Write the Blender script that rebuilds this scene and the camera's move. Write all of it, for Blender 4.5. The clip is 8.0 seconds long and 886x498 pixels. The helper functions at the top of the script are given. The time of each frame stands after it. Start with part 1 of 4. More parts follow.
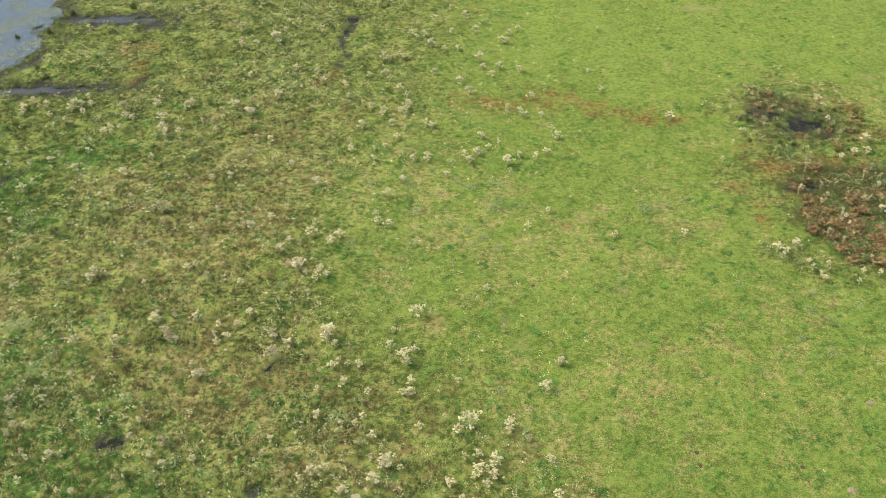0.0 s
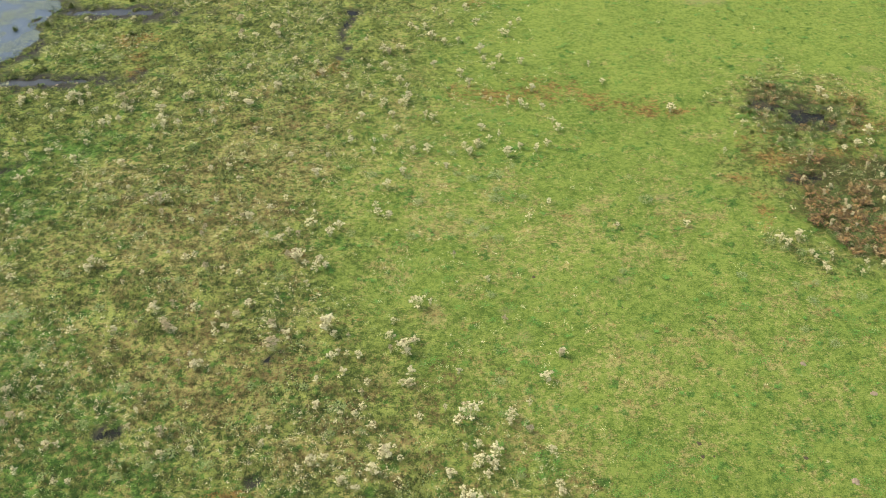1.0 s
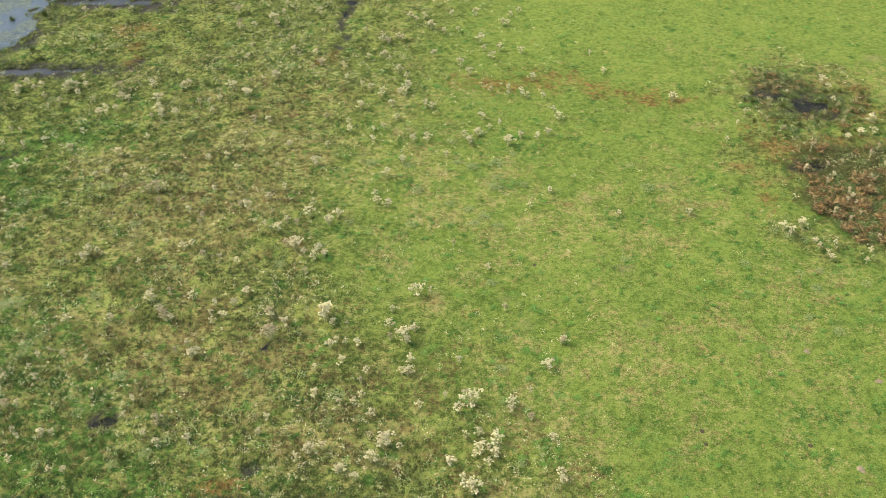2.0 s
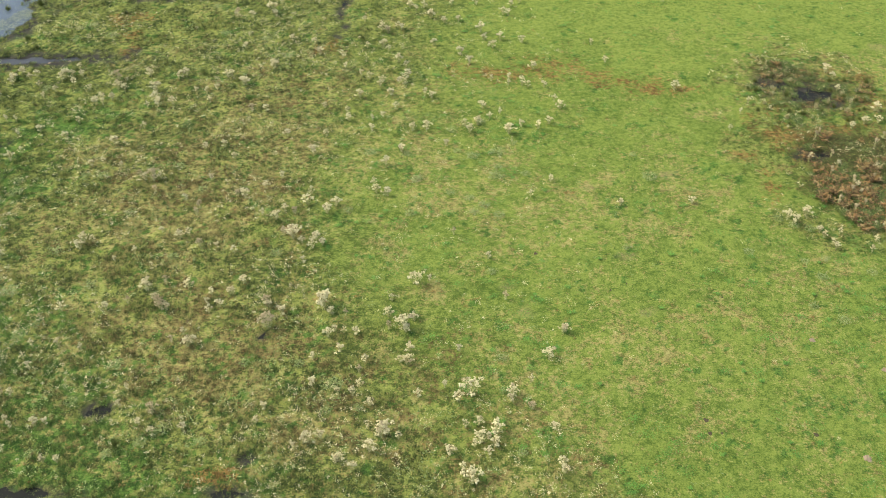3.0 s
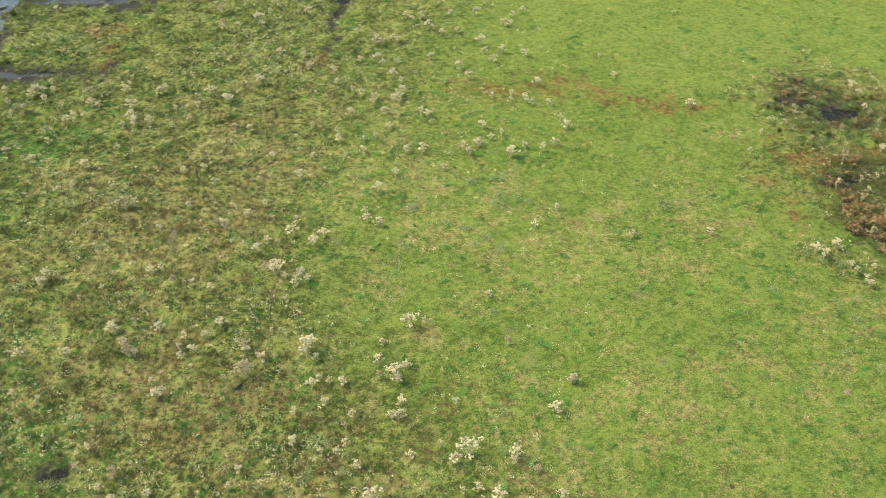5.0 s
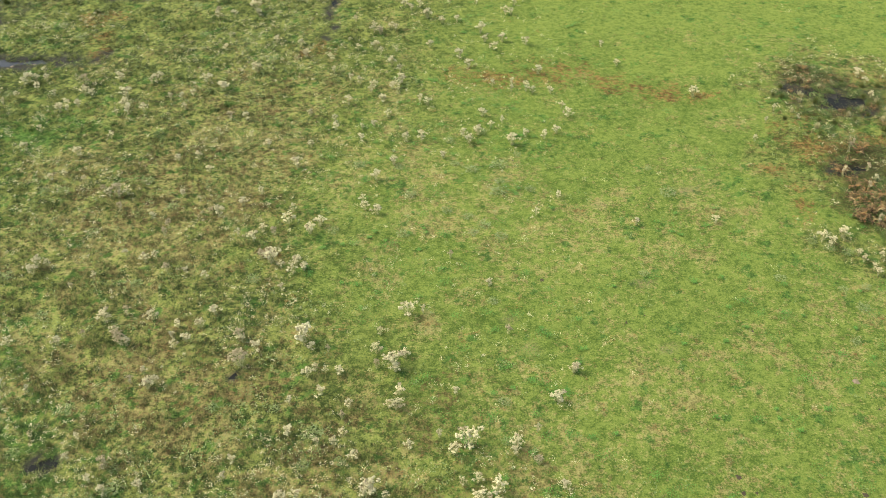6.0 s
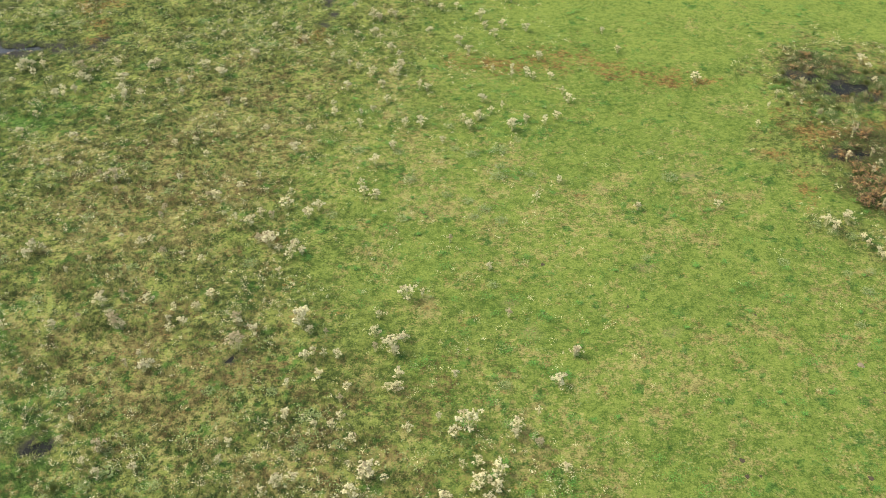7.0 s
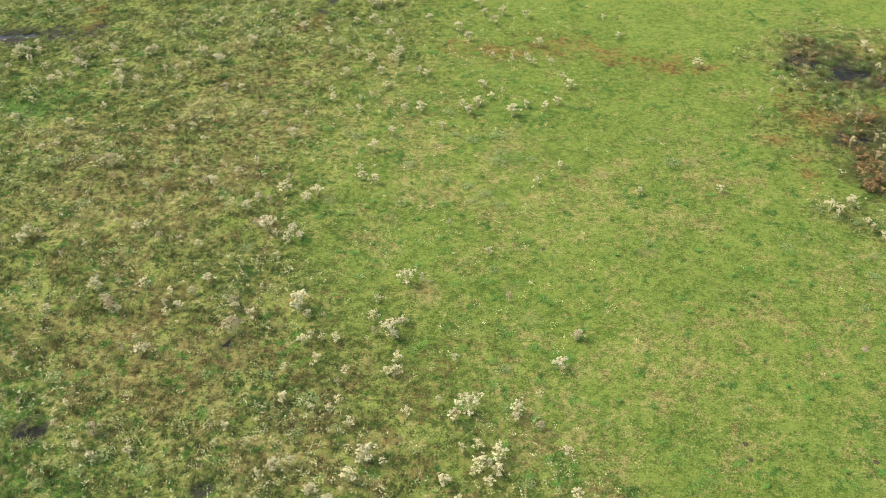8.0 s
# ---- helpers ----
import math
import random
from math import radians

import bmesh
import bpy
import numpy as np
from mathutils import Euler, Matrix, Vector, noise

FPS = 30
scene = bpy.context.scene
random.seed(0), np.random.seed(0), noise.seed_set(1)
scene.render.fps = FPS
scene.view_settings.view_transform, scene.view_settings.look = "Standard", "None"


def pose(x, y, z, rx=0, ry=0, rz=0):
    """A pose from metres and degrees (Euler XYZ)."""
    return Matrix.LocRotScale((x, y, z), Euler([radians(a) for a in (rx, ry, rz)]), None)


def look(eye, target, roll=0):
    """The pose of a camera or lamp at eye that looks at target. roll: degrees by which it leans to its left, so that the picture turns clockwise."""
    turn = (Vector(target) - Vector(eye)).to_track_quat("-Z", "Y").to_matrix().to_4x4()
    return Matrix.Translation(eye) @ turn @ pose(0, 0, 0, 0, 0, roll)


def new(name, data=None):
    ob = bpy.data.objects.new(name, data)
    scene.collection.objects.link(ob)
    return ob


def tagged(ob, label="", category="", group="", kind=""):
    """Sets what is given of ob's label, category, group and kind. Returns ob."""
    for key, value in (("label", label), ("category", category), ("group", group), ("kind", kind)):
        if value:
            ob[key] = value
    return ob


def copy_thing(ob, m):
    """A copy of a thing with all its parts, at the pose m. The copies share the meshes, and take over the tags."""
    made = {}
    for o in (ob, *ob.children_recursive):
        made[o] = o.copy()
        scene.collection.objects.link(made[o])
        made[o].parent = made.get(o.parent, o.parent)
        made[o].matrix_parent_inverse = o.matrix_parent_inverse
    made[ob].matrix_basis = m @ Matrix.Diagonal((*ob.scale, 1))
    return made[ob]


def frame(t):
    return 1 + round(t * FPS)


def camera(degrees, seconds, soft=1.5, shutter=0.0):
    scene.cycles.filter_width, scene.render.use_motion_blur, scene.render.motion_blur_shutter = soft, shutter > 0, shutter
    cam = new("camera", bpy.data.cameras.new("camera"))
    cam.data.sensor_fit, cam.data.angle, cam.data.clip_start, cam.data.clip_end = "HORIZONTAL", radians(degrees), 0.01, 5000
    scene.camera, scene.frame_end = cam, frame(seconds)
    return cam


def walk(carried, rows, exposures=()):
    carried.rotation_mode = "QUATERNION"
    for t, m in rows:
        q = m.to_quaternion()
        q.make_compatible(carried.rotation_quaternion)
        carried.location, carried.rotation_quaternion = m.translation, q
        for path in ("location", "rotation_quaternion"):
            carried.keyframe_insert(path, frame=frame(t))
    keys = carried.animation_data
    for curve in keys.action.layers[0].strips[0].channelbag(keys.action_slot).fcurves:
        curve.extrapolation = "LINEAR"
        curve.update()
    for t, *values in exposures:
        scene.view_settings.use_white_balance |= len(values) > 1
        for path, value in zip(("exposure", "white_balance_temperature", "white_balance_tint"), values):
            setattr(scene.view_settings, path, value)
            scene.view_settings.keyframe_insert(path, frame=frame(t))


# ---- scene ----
# ---- camera: a drone sinks over a wet pasture, slides forward, then sinks on ----
cam = camera(49.0, 8.0, soft=0.5, shutter=0.0)
# seconds, x, y, z, yaw, pitch
ROWS = [
    (0.0, 0.0, 0.0, 48.0, -0.02, -40.15),
    (0.5, -0.03, -0.02, 47.68, -0.03, -40.15),
    (1.0, -0.03, -0.05, 47.16, -0.03, -40.14),
    (2.5, 0.0, -0.06, 45.4, -0.01, -40.15),
    (3.0, 0.01, 0.16, 44.79, -0.01, -40.18),
    (3.5, 0.06, 1.26, 44.28, 0.0, -40.22),
    (4.0, 0.14, 3.11, 43.71, 0.02, -40.22),
    (4.5, 0.25, 5.33, 43.22, 0.04, -40.15),
    (4.7, 0.28, 5.78, 43.09, 0.05, -40.13),
    (5.8, 0.36, 6.72, 41.55, 0.07, -40.07),
    (6.0, 0.37, 6.71, 41.26, 0.07, -40.06),
    (6.5, 0.39, 6.65, 40.67, 0.07, -40.06),
    (7.0, 0.4, 6.57, 40.05, 0.08, -40.06),
    (7.5, 0.42, 6.52, 39.45, 0.08, -40.07),
    (8.0, 0.43, 6.48, 38.92, 0.09, -40.1),
]
walk(cam, [(t, pose(x, y, z, 0, 0, yaw) @ pose(0, 0, 0, 90 + pitch) @ pose(0, 0, 0, 0, 0, -0.2))
           for t, x, y, z, yaw, pitch in ROWS],
     exposures=[(0.0, 1.13, 6740, 8), (8.0, 1.13, 6740, 8)])

# ---- light: hazy autumn daylight, the sun high behind thin cloud ----
SUN_HIGH, SUN_FROM = 50.0, (-0.97, 0.24)
world = bpy.data.worlds.new("hazy_sky")
scene.world = world
world.use_nodes = True
wn = world.node_tree.nodes
sky = wn.new("ShaderNodeTexSky")
sky.sky_type = "NISHITA"
sky.sun_disc = False
sky.sun_elevation = radians(SUN_HIGH)
sky.sun_rotation = math.atan2(SUN_FROM[0], SUN_FROM[1])
sky.dust_density = 3.0
sky.air_density = 1.0
wn["Background"].inputs["Strength"].default_value = 0.148
world.node_tree.links.new(sky.outputs["Color"], wn["Background"].inputs["Color"])
sun_data = bpy.data.lights.new("sun", "SUN")
sun_data.energy = 1.7
sun_data.angle = radians(30)
sun_data.color = (1.0, 0.95, 0.85)
sun = new("sun", sun_data)
sun.matrix_world = look((SUN_FROM[0] * 50, SUN_FROM[1] * 50 + 60, 50 * math.tan(radians(SUN_HIGH))), (0, 60, 0))


# ---- small tools ----
TABLES = {}


def lattice_noise(x, y, size, seed):
    """Smooth value noise, about 0 to 1, with features of the given size in metres."""
    if seed not in TABLES:
        TABLES[seed] = np.random.RandomState(seed).rand(256, 256)
    table = TABLES[seed]
    u, v = np.asarray(x) / size + 1000.3, np.asarray(y) / size + 1000.7
    i, j = np.floor(u).astype(int), np.floor(v).astype(int)
    a, b = u - i, v - j
    a, b = a * a * (3 - 2 * a), b * b * (3 - 2 * b)
    i0, i1, j0, j1 = i % 256, (i + 1) % 256, j % 256, (j + 1) % 256
    low = table[i0, j0] * (1 - a) + table[i1, j0] * a
    high = table[i0, j1] * (1 - a) + table[i1, j1] * a
    return low * (1 - b) + high * b


def clouds(x, y, size, seed, steps=3):
    total, weight = 0.0, 0.0
    for k in range(steps):
        total = total + lattice_noise(x, y, size / 2.1 ** k, seed + 17 * k) * 0.55 ** k
        weight += 0.55 ** k
    return total / weight


def ease(a, b, v):
    q = np.clip((v - a) / (b - a), 0, 1)
    return q * q * (3 - 2 * q)


def patches(x, y, blobs, seed, ragged=0.6, size=2.0, soft=0.25):
    """Weight 0 to 1 of a set of ragged oval patches: (x, y, half width, half depth, turn in degrees)."""
    best = np.full(np.shape(x), 9.0)
    for px, py, rx, ry, turn in blobs:
        c, s = math.cos(radians(turn)), math.sin(radians(turn))
        dx, dy = x - px, y - py
        best = np.minimum(best, np.hypot((dx * c + dy * s) / rx, (dy * c - dx * s) / ry))
    best = best + (clouds(x, y, size, seed) - 0.5) * 2 * ragged
    return 1 - ease(1 - soft, 1 + soft, best)


# ---- the plan of the pasture: where each kind of ground lies ----
WATER = [(-56, 93, 14.4, 17, 0), (-40.5, 80.6, 6.5, 0.45, 3), (-35.0, 95.2, 3.6, 0.7, -4), (32.4, 74.2, 1.6, 0.9, -20), (30.5, 75.4, 0.7, 0.5, 0),
         (30.6, 64.8, 0.8, 0.35, 0), (-9.4, 94.8, 0.6, 0.5, 0), (-9.9, 92.2, 0.25, 0.6, 0), (-20.8, 38.2, 0.75, 0.45, 20),
         (-11.7, 44.6, 0.20, 0.42, -30), (-11.9, 32.0, 1.0, 0.5, 0), (-23.4, 32.4, 1.3, 0.5, 0)]
MUD = [(-56, 92.5, 16.5, 18.0, 0), (-39.5, 80.7, 9.5, 1.5, 3), (-33, 94.8, 7.5, 1.9, -4), (32.0, 74.6, 3.4, 2.4, -20), (29.0, 75.8, 1.4, 1.1, 0), (29.5, 64.6, 1.5, 0.9, 0),
       (-9.6, 92.6, 0.6, 1.6, -12), (-10.2, 89.4, 0.5, 1.3, 10), (-9.6, 86.8, 0.45, 1.0, -15), (-10.0, 84.8, 0.6, 0.8, 0), (-9.3, 94.9, 1.1, 0.9, 0), (-11.4, 34.8, 0.7, 0.5, 0), (-36.4, 66.2, 2.3, 0.5, 50), (-29.0, 82, 0.9, 1.6, 0),
       (-11.6, 44.5, 0.28, 0.5, -30), (-20.7, 38.3, 0.9, 0.7, 0), (-11.9, 32.4, 1.5, 0.9, 0), (-23, 32.3, 2.6, 0.8, 0)]
RUST = [(-30.6, 88.6, 2.2, 1.6, 0), (-30.2, 85.3, 1.2, 1.3, 0), (-29.5, 82.5, 1.0, 1.8, 0), (4.5, 78.0, 3.8, 1.5, -5), (9.5, 78.3, 3.6, 2.1, -10),
        (14.0, 77.0, 3.6, 1.6, -10), (17.7, 75.6, 2.8, 1.4, -10), (21.6, 75.0, 2.0, 1.0, 0), (24.2, 64.8, 1.2, 0.7, 0),
        (25.4, 61.0, 0.9, 1.8, 0), (37.2, 77.0, 2.0, 1.0, 0), (30.6, 72.4, 2.2, 0.9, 0), (3.5, 96.9, 1.1, 0.8, 0),
        (-11.0, 55.2, 0.8, 0.6, 0), (-8.8, 51.0, 0.8, 0.5, 0), (-12.6, 33.6, 1.6, 1.0, 0), (-11.0, 83.0, 1.4, 1.3, 0), (-10.0, 82.4, 1.3, 1.2, 0), (36.5, 72.5, 2.5, 1.6, 0), (28.5, 67.5, 3.0, 2.0, 0), (26.8, 70.5, 1.6, 0.8, 0), (33.5, 68.5, 2.5, 1.2, 0)]
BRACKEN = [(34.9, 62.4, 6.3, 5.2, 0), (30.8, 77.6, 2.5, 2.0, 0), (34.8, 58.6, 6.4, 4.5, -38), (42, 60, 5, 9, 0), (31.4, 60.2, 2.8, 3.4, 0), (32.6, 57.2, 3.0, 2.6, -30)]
FERNY = [BRACKEN[0], *BRACKEN[2:]]
WEEDY = [(33, 72, 7.5, 9.5, 0), (27.5, 66, 4.5, 5, 0), (28.5, 55, 5, 2.2, -35), (-30, 37, 12, 5, 0), (-33, 61, 7, 4, 0)]
GREENER = [(-28, 88, 18, 14, 0), (-35, 70, 8, 9, 0)]
LUSH = [(1.9, 38.2, 1.3, 1.0, 0), (16.5, 61.8, 1.5, 1.4, 0), (14.3, 48.4, 1.0, 0.8, 0), (14.5, 57.5, 1.3, 0.9, 0), (-8.5, 57.0, 1.6, 0.9, 0),
        (20.0, 62.5, 2.6, 2.0, 0), (17.0, 69.5, 2.2, 1.3, 0), (6.5, 36.4, 1.2, 0.9, 0), (29.6, 54.0, 2.5, 1.0, -30), (13.5, 53.3, 0.9, 0.8, 0),
        (6.0, 68.0, 3.0, 1.0, 0), (-30.0, 68.6, 3.2, 1.5, 0), (12.0, 68.0, 2.2, 1.2, 0), (18.5, 37.0, 1.4, 0.9, 0), (22.0, 55.0, 2.2, 1.1, 0), (31.5, 70.3, 5.0, 1.6, 0), (25, 38, 5, 2.5, 0), (36.5, 70.0, 3.5, 2.0, 0), (32.5, 79.5, 2.5, 1.0, 0)]
WET = [(-25, 40, 8, 4, 0), (-17, 31, 14, 3.5, 0), (-24, 35.5, 9, 4.5, 0), (-29, 45, 4.5, 5, 0), (-31, 70, 6, 2.5, 0), (-12, 33, 6, 2, 0), (-36, 62, 5, 6, 0)]
DRY = [(-20, 58, 8, 6, 0), (-17, 43, 8, 4.5, 0), (-20, 72, 7, 4, 0), (-13, 74, 5, 3, 0), (6, 40, 4, 4, 0), (20, 45, 5, 3, 0), (17, 59, 5, 3, 0), (-6, 37, 4, 2.5, 0), (25, 51, 5, 2.5, 0), (10, 57, 5, 3, 0), (27, 85, 6, 2.5, 0), (13, 43, 4, 2, 0)]
BROWN = [(4, 35, 8, 3, 0), (-6, 40, 5, 4, 0), (0.5, 43, 4, 3, 0), (8, 77.5, 9, 1.5, -3), (0, 37.5, 7, 4, 0), (-15, 45, 9, 5, 0), (-18, 61, 8, 6, 0), (-15, 75, 8, 5, 0), (-24, 84, 6, 3, 0), (30.5, 68.5, 5, 4.5, 0), (31, 77.5, 5, 2.5, 0), (26.5, 61.5, 2, 3, 0)]
FRESH = [(14, 93, 13, 9, 0), (30, 92, 16, 9, 0), (6, 85, 6, 4, 0), (20, 81, 5, 3, 0)]
BARE = [(12.9, 52.4, 0.8, 0.4, 0), (13.6, 46.6, 0.5, 0.3, 0), (5.4, 46.6, 0.7, 0.5, 0), (4.4, 49.2, 0.5, 0.35, 0), (17.5, 62.2, 0.8, 0.4, 0),
        (11.2, 60.5, 0.5, 0.4, 0), (40.9, 82.4, 0.8, 0.6, 0), (8.6, 61.7, 0.4, 0.3, 0), (28.0, 97.0, 2.2, 0.8, 0)]


def rough(x, y):
    """1 in the ungrazed tussocks, 0 on the close-cropped turf."""
    ys = [20, 34, 47, 56, 67, 82, 99, 140]
    low = np.interp(y, ys, [0, -3, -14.0, -20.0, -19.0, -15.0, -13.0, -11])
    high = np.interp(y, ys, [17, 14, 6.0, 0.0, 6.0, 12.0, 11.0, 9])
    r = 1 - ease(low, high, x + (clouds(x, y, 5, 5, 4) - 0.5) * 12)
    return np.maximum(r, np.maximum(patches(x, y, WEEDY, 31) * 0.6, patches(x, y, BRACKEN, 33) * 0.8))


def zones(x, y):
    water = np.maximum(patches(x, y, WATER[:1], 41, 0.16, 3.0, 0.05), patches(x, y, WATER[1:], 41, 1.0, 0.9, 0.3))
    mud = np.maximum(patches(x, y, MUD[:1], 47, 0.22, 2.5, 0.12), patches(x, y, MUD[1:], 47, 0.85, 1.2, 0.4))
    fresh = patches(x, y, FRESH, 55, 0.5, 4.0, 0.6)
    return {
        "rough": rough(x, y),
        "fresh": fresh,
        "dry": (1 - 0.6 * fresh) * np.maximum(ease(0.46, 0.70, clouds(x, y, 3.2, 7, 4) * 0.6 + clouds(x, y, 11, 9) * 0.4),
                          patches(x, y, DRY, 51, 0.7, 3.0, 0.6) * ease(0.32, 0.6, clouds(x, y, 1.3, 87))),
        "lush": np.maximum(patches(x, y, WET, 44, 0.6, 3.0, 0.5) * 0.95 * ease(0.22, 0.48, clouds(x, y, 1.0, 83)), np.maximum(np.maximum(ease(0.64, 0.72, clouds(x, y, 1.5, 13, 4)) * 0.6, ease(0.69, 0.75, clouds(x, y, 0.8, 15, 2))), patches(x, y, LUSH, 43, 0.8, 1.0, 0.6) * 0.75)),
        "rust": patches(x, y, RUST, 45, 0.9, 1.3, 0.9),
        "mud": np.maximum(mud, water),
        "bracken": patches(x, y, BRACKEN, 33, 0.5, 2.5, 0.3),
        "bare": patches(x, y, BARE, 49, 0.9, 0.5, 0.5) * 0.8,
        "brown": np.maximum(patches(x, y, BROWN, 53, 0.6, 3.0, 0.5), patches(x, y, WEEDY[:2], 31)),
        "greener": patches(x, y, GREENER, 57, 0.5, 4.0, 0.6),
        "water": water,
    }


def land(x, y, z=None):
    """Height of the ground."""
    z = zones(x, y) if z is None else z
    bumps = (clouds(x, y, 9, 21) - 0.5) * 0.16 + (clouds(x, y, 1.1, 23) - 0.5) * (0.05 + 0.14 * z["rough"])
    return (bumps + 0.03) * (1 - z["mud"]) - 0.06 * z["mud"] - 0.13 * z["water"]


def land_at(x, y):
    return float(land(np.array([float(x)]), np.array([float(y)]))[0])


# ---- materials ----
def shader(name, roughness=0.8, specular=0.3):
    m = bpy.data.materials.new(name)
    m.use_nodes = True
    b = m.node_tree.nodes["Principled BSDF"]
    b.inputs["Roughness"].default_value = roughness
    b.inputs["Specular IOR Level"].default_value = specular
    return m, m.node_tree, b


def attr(t, name):
    n = t.nodes.new("ShaderNodeAttribute")
    n.attribute_name = name
    return n.outputs["Fac"]


def noise_out(t, scale, detail=4.0, rough_=0.6):
    n = t.nodes.new("ShaderNodeTexNoise")
    n.inputs["Scale"].default_value = scale
    n.inputs["Detail"].default_value = detail
    n.inputs["Roughness"].default_value = rough_
    g = t.nodes.new("ShaderNodeNewGeometry")
    t.links.new(g.outputs["Position"], n.inputs["Vector"])
    return n.outputs["Fac"]


def ramp(t, fac, lo, hi):
    n = t.nodes.new("ShaderNodeMapRange")
    n.interpolation_type = "SMOOTHSTEP"
    n.inputs["From Min"].default_value, n.inputs["From Max"].default_value = lo, hi
    t.links.new(fac, n.inputs["Value"])
    return n.outputs["Result"]


def times(t, a, b):
    n = t.nodes.new("ShaderNodeMath")
    n.operation = "MULTIPLY"
    for k, v in enumerate((a, b)):
        if isinstance(v, (int, float)):
            n.inputs[k].default_value = v
        else:
            t.links.new(v, n.inputs[k])
    return n.outputs[0]


def mix(t, fac, a, b):
    n = t.nodes.new("ShaderNodeMix")
    n.data_type = "RGBA"
    for sock, v in ((n.inputs[0], fac), (n.inputs[6], a), (n.inputs[7], b)):
        if isinstance(v, (int, float)):
            sock.default_value = v
        elif isinstance(v, tuple):
            sock.default_value = (*v, 1)
        else:
            t.links.new(v, sock)
    return n.outputs[2]


def bumped(t, b, fac, strength, distance):
    n = t.nodes.new("ShaderNodeBump")
    n.inputs["Strength"].default_value, n.inputs["Distance"].default_value = strength, distance
    t.links.new(fac, n.inputs["Height"])
    t.links.new(n.outputs["Normal"], b.inputs["Normal"])


def drift(t, scale, shift, detail=2.0, rough_=0.55):
    """Noise over the ground, about 0 with a spread of one."""
    g, v, n = t.nodes.new("ShaderNodeNewGeometry"), t.nodes.new("ShaderNodeVectorMath"), t.nodes.new("ShaderNodeTexNoise")
    v.operation = "MULTIPLY_ADD"
    v.inputs[1].default_value, v.inputs[2].default_value = (1, 1, 0), (shift, shift * 0.37, shift * 0.11)
    n.inputs["Scale"].default_value, n.inputs["Detail"].default_value, n.inputs["Roughness"].default_value = scale, detail, rough_
    t.links.new(g.outputs["Position"], v.inputs[0])
    t.links.new(v.outputs[0], n.inputs["Vector"])
    return ramp_straight(t, n.outputs["Fac"], 0.38, 0.62, -1, 1)


def ramp_straight(t, value, lo, hi, out_lo, out_hi):
    n = t.nodes.new("ShaderNodeMapRange")
    n.clamp = False
    for k, v in (("From Min", lo), ("From Max", hi), ("To Min", out_lo), ("To Max", out_hi)):
        n.inputs[k].default_value = v
    t.links.new(value, n.inputs["Value"])
    return n.outputs["Result"]


def blend_sum(t, bias, *terms):
    """bias plus each value times its weight."""
    total = None
    for weight, value in terms:
        n = t.nodes.new("ShaderNodeMath")
        n.operation = "MULTIPLY_ADD"
        n.inputs[1].default_value = weight
        t.links.new(value, n.inputs[0])
        if total is None:
            n.inputs[2].default_value = bias
        else:
            t.links.new(total, n.inputs[2])
        total = n.outputs[0]
    return total


ZONE_KEYS = ("rough", "fresh", "dry", "lush", "rust", "mud", "bracken", "bare", "brown", "greener")


def pasture_colour(t):
    """Colour of the sward, shared by the soil's sheet and the blades on it."""
    zone = {k: attr(t, k) for k in ZONE_KEYS}
    grain, tuft, clump = drift(t, 9.0, 3.0, 3.0, 0.7), drift(t, 3.0, 11.0, 2.0), drift(t, 0.9, 23.0, 3.0)
    tuft_b, clump_b = drift(t, 3.4, 41.0, 3.0, 0.65), drift(t, 0.75, 57.0, 3.0)
    tuft_c, clump_c = drift(t, 2.7, 71.0, 3.0, 0.65), drift(t, 0.62, 83.0, 3.0)
    tuft_d, wide = drift(t, 2.2, 97.0, 3.0), drift(t, 0.22, 113.0, 2.0)
    short_tone = ramp(t, blend_sum(t, 0.52, (0.28, grain), (0.19, tuft), (0.09, clump), (0.05, wide), (0.12, zone["fresh"])), 0.0, 1.0)
    tall_tone = ramp(t, blend_sum(t, 0.48, (0.27, grain), (0.27, tuft), (0.13, clump), (0.05, wide)), 0.0, 1.0)
    short = mix(t, short_tone, SHORT_DARK, SHORT_LIGHT)
    tall = mix(t, tall_tone, TALL_DARK, TALL_LIGHT)
    col = mix(t, zone["rough"], short, tall)
    tone = mix(t, zone["rough"], short_tone, tall_tone)
    straw = ramp(t, blend_sum(t, -0.31, (0.55, tuft_b), (0.32, grain), (0.35, clump_b), (0.75, zone["dry"]), (0.26, zone["rough"]), (-0.5, zone["fresh"]), (-0.45, zone["greener"])), 0.0, 0.95)
    col = mix(t, times(t, straw, 0.85), col, mix(t, tone, STRAW_DARK, STRAW_LIGHT))
    brown = ramp(t, blend_sum(t, -0.90, (0.50, tuft_c), (0.25, grain), (0.45, clump_c), (0.62, zone["brown"]), (0.50, zone["rough"]), (-0.45, zone["greener"])), 0.0, 1.0)
    col = mix(t, times(t, brown, 0.8), col, mix(t, tone, BROWN_DARK, BROWN_LIGHT))
    green = ramp(t, blend_sum(t, -0.80, (0.60, tuft_d), (0.35, clump_b), (1.25, zone["lush"]), (0.25, zone["rough"]), (0.15, zone["greener"])), 0.0, 0.9)
    col = mix(t, times(t, green, 0.85), col, mix(t, tone, LUSH_DARK, LUSH_LIGHT))
    rust = ramp(t, blend_sum(t, -0.68, (0.50, tuft_c), (0.42, grain), (0.32, clump_b), (1.15, zone["rust"])), 0.0, 0.9)
    col = mix(t, times(t, rust, 0.9), col, mix(t, tone, RUST_DARK, RUST_LIGHT))
    return col, zone, grain


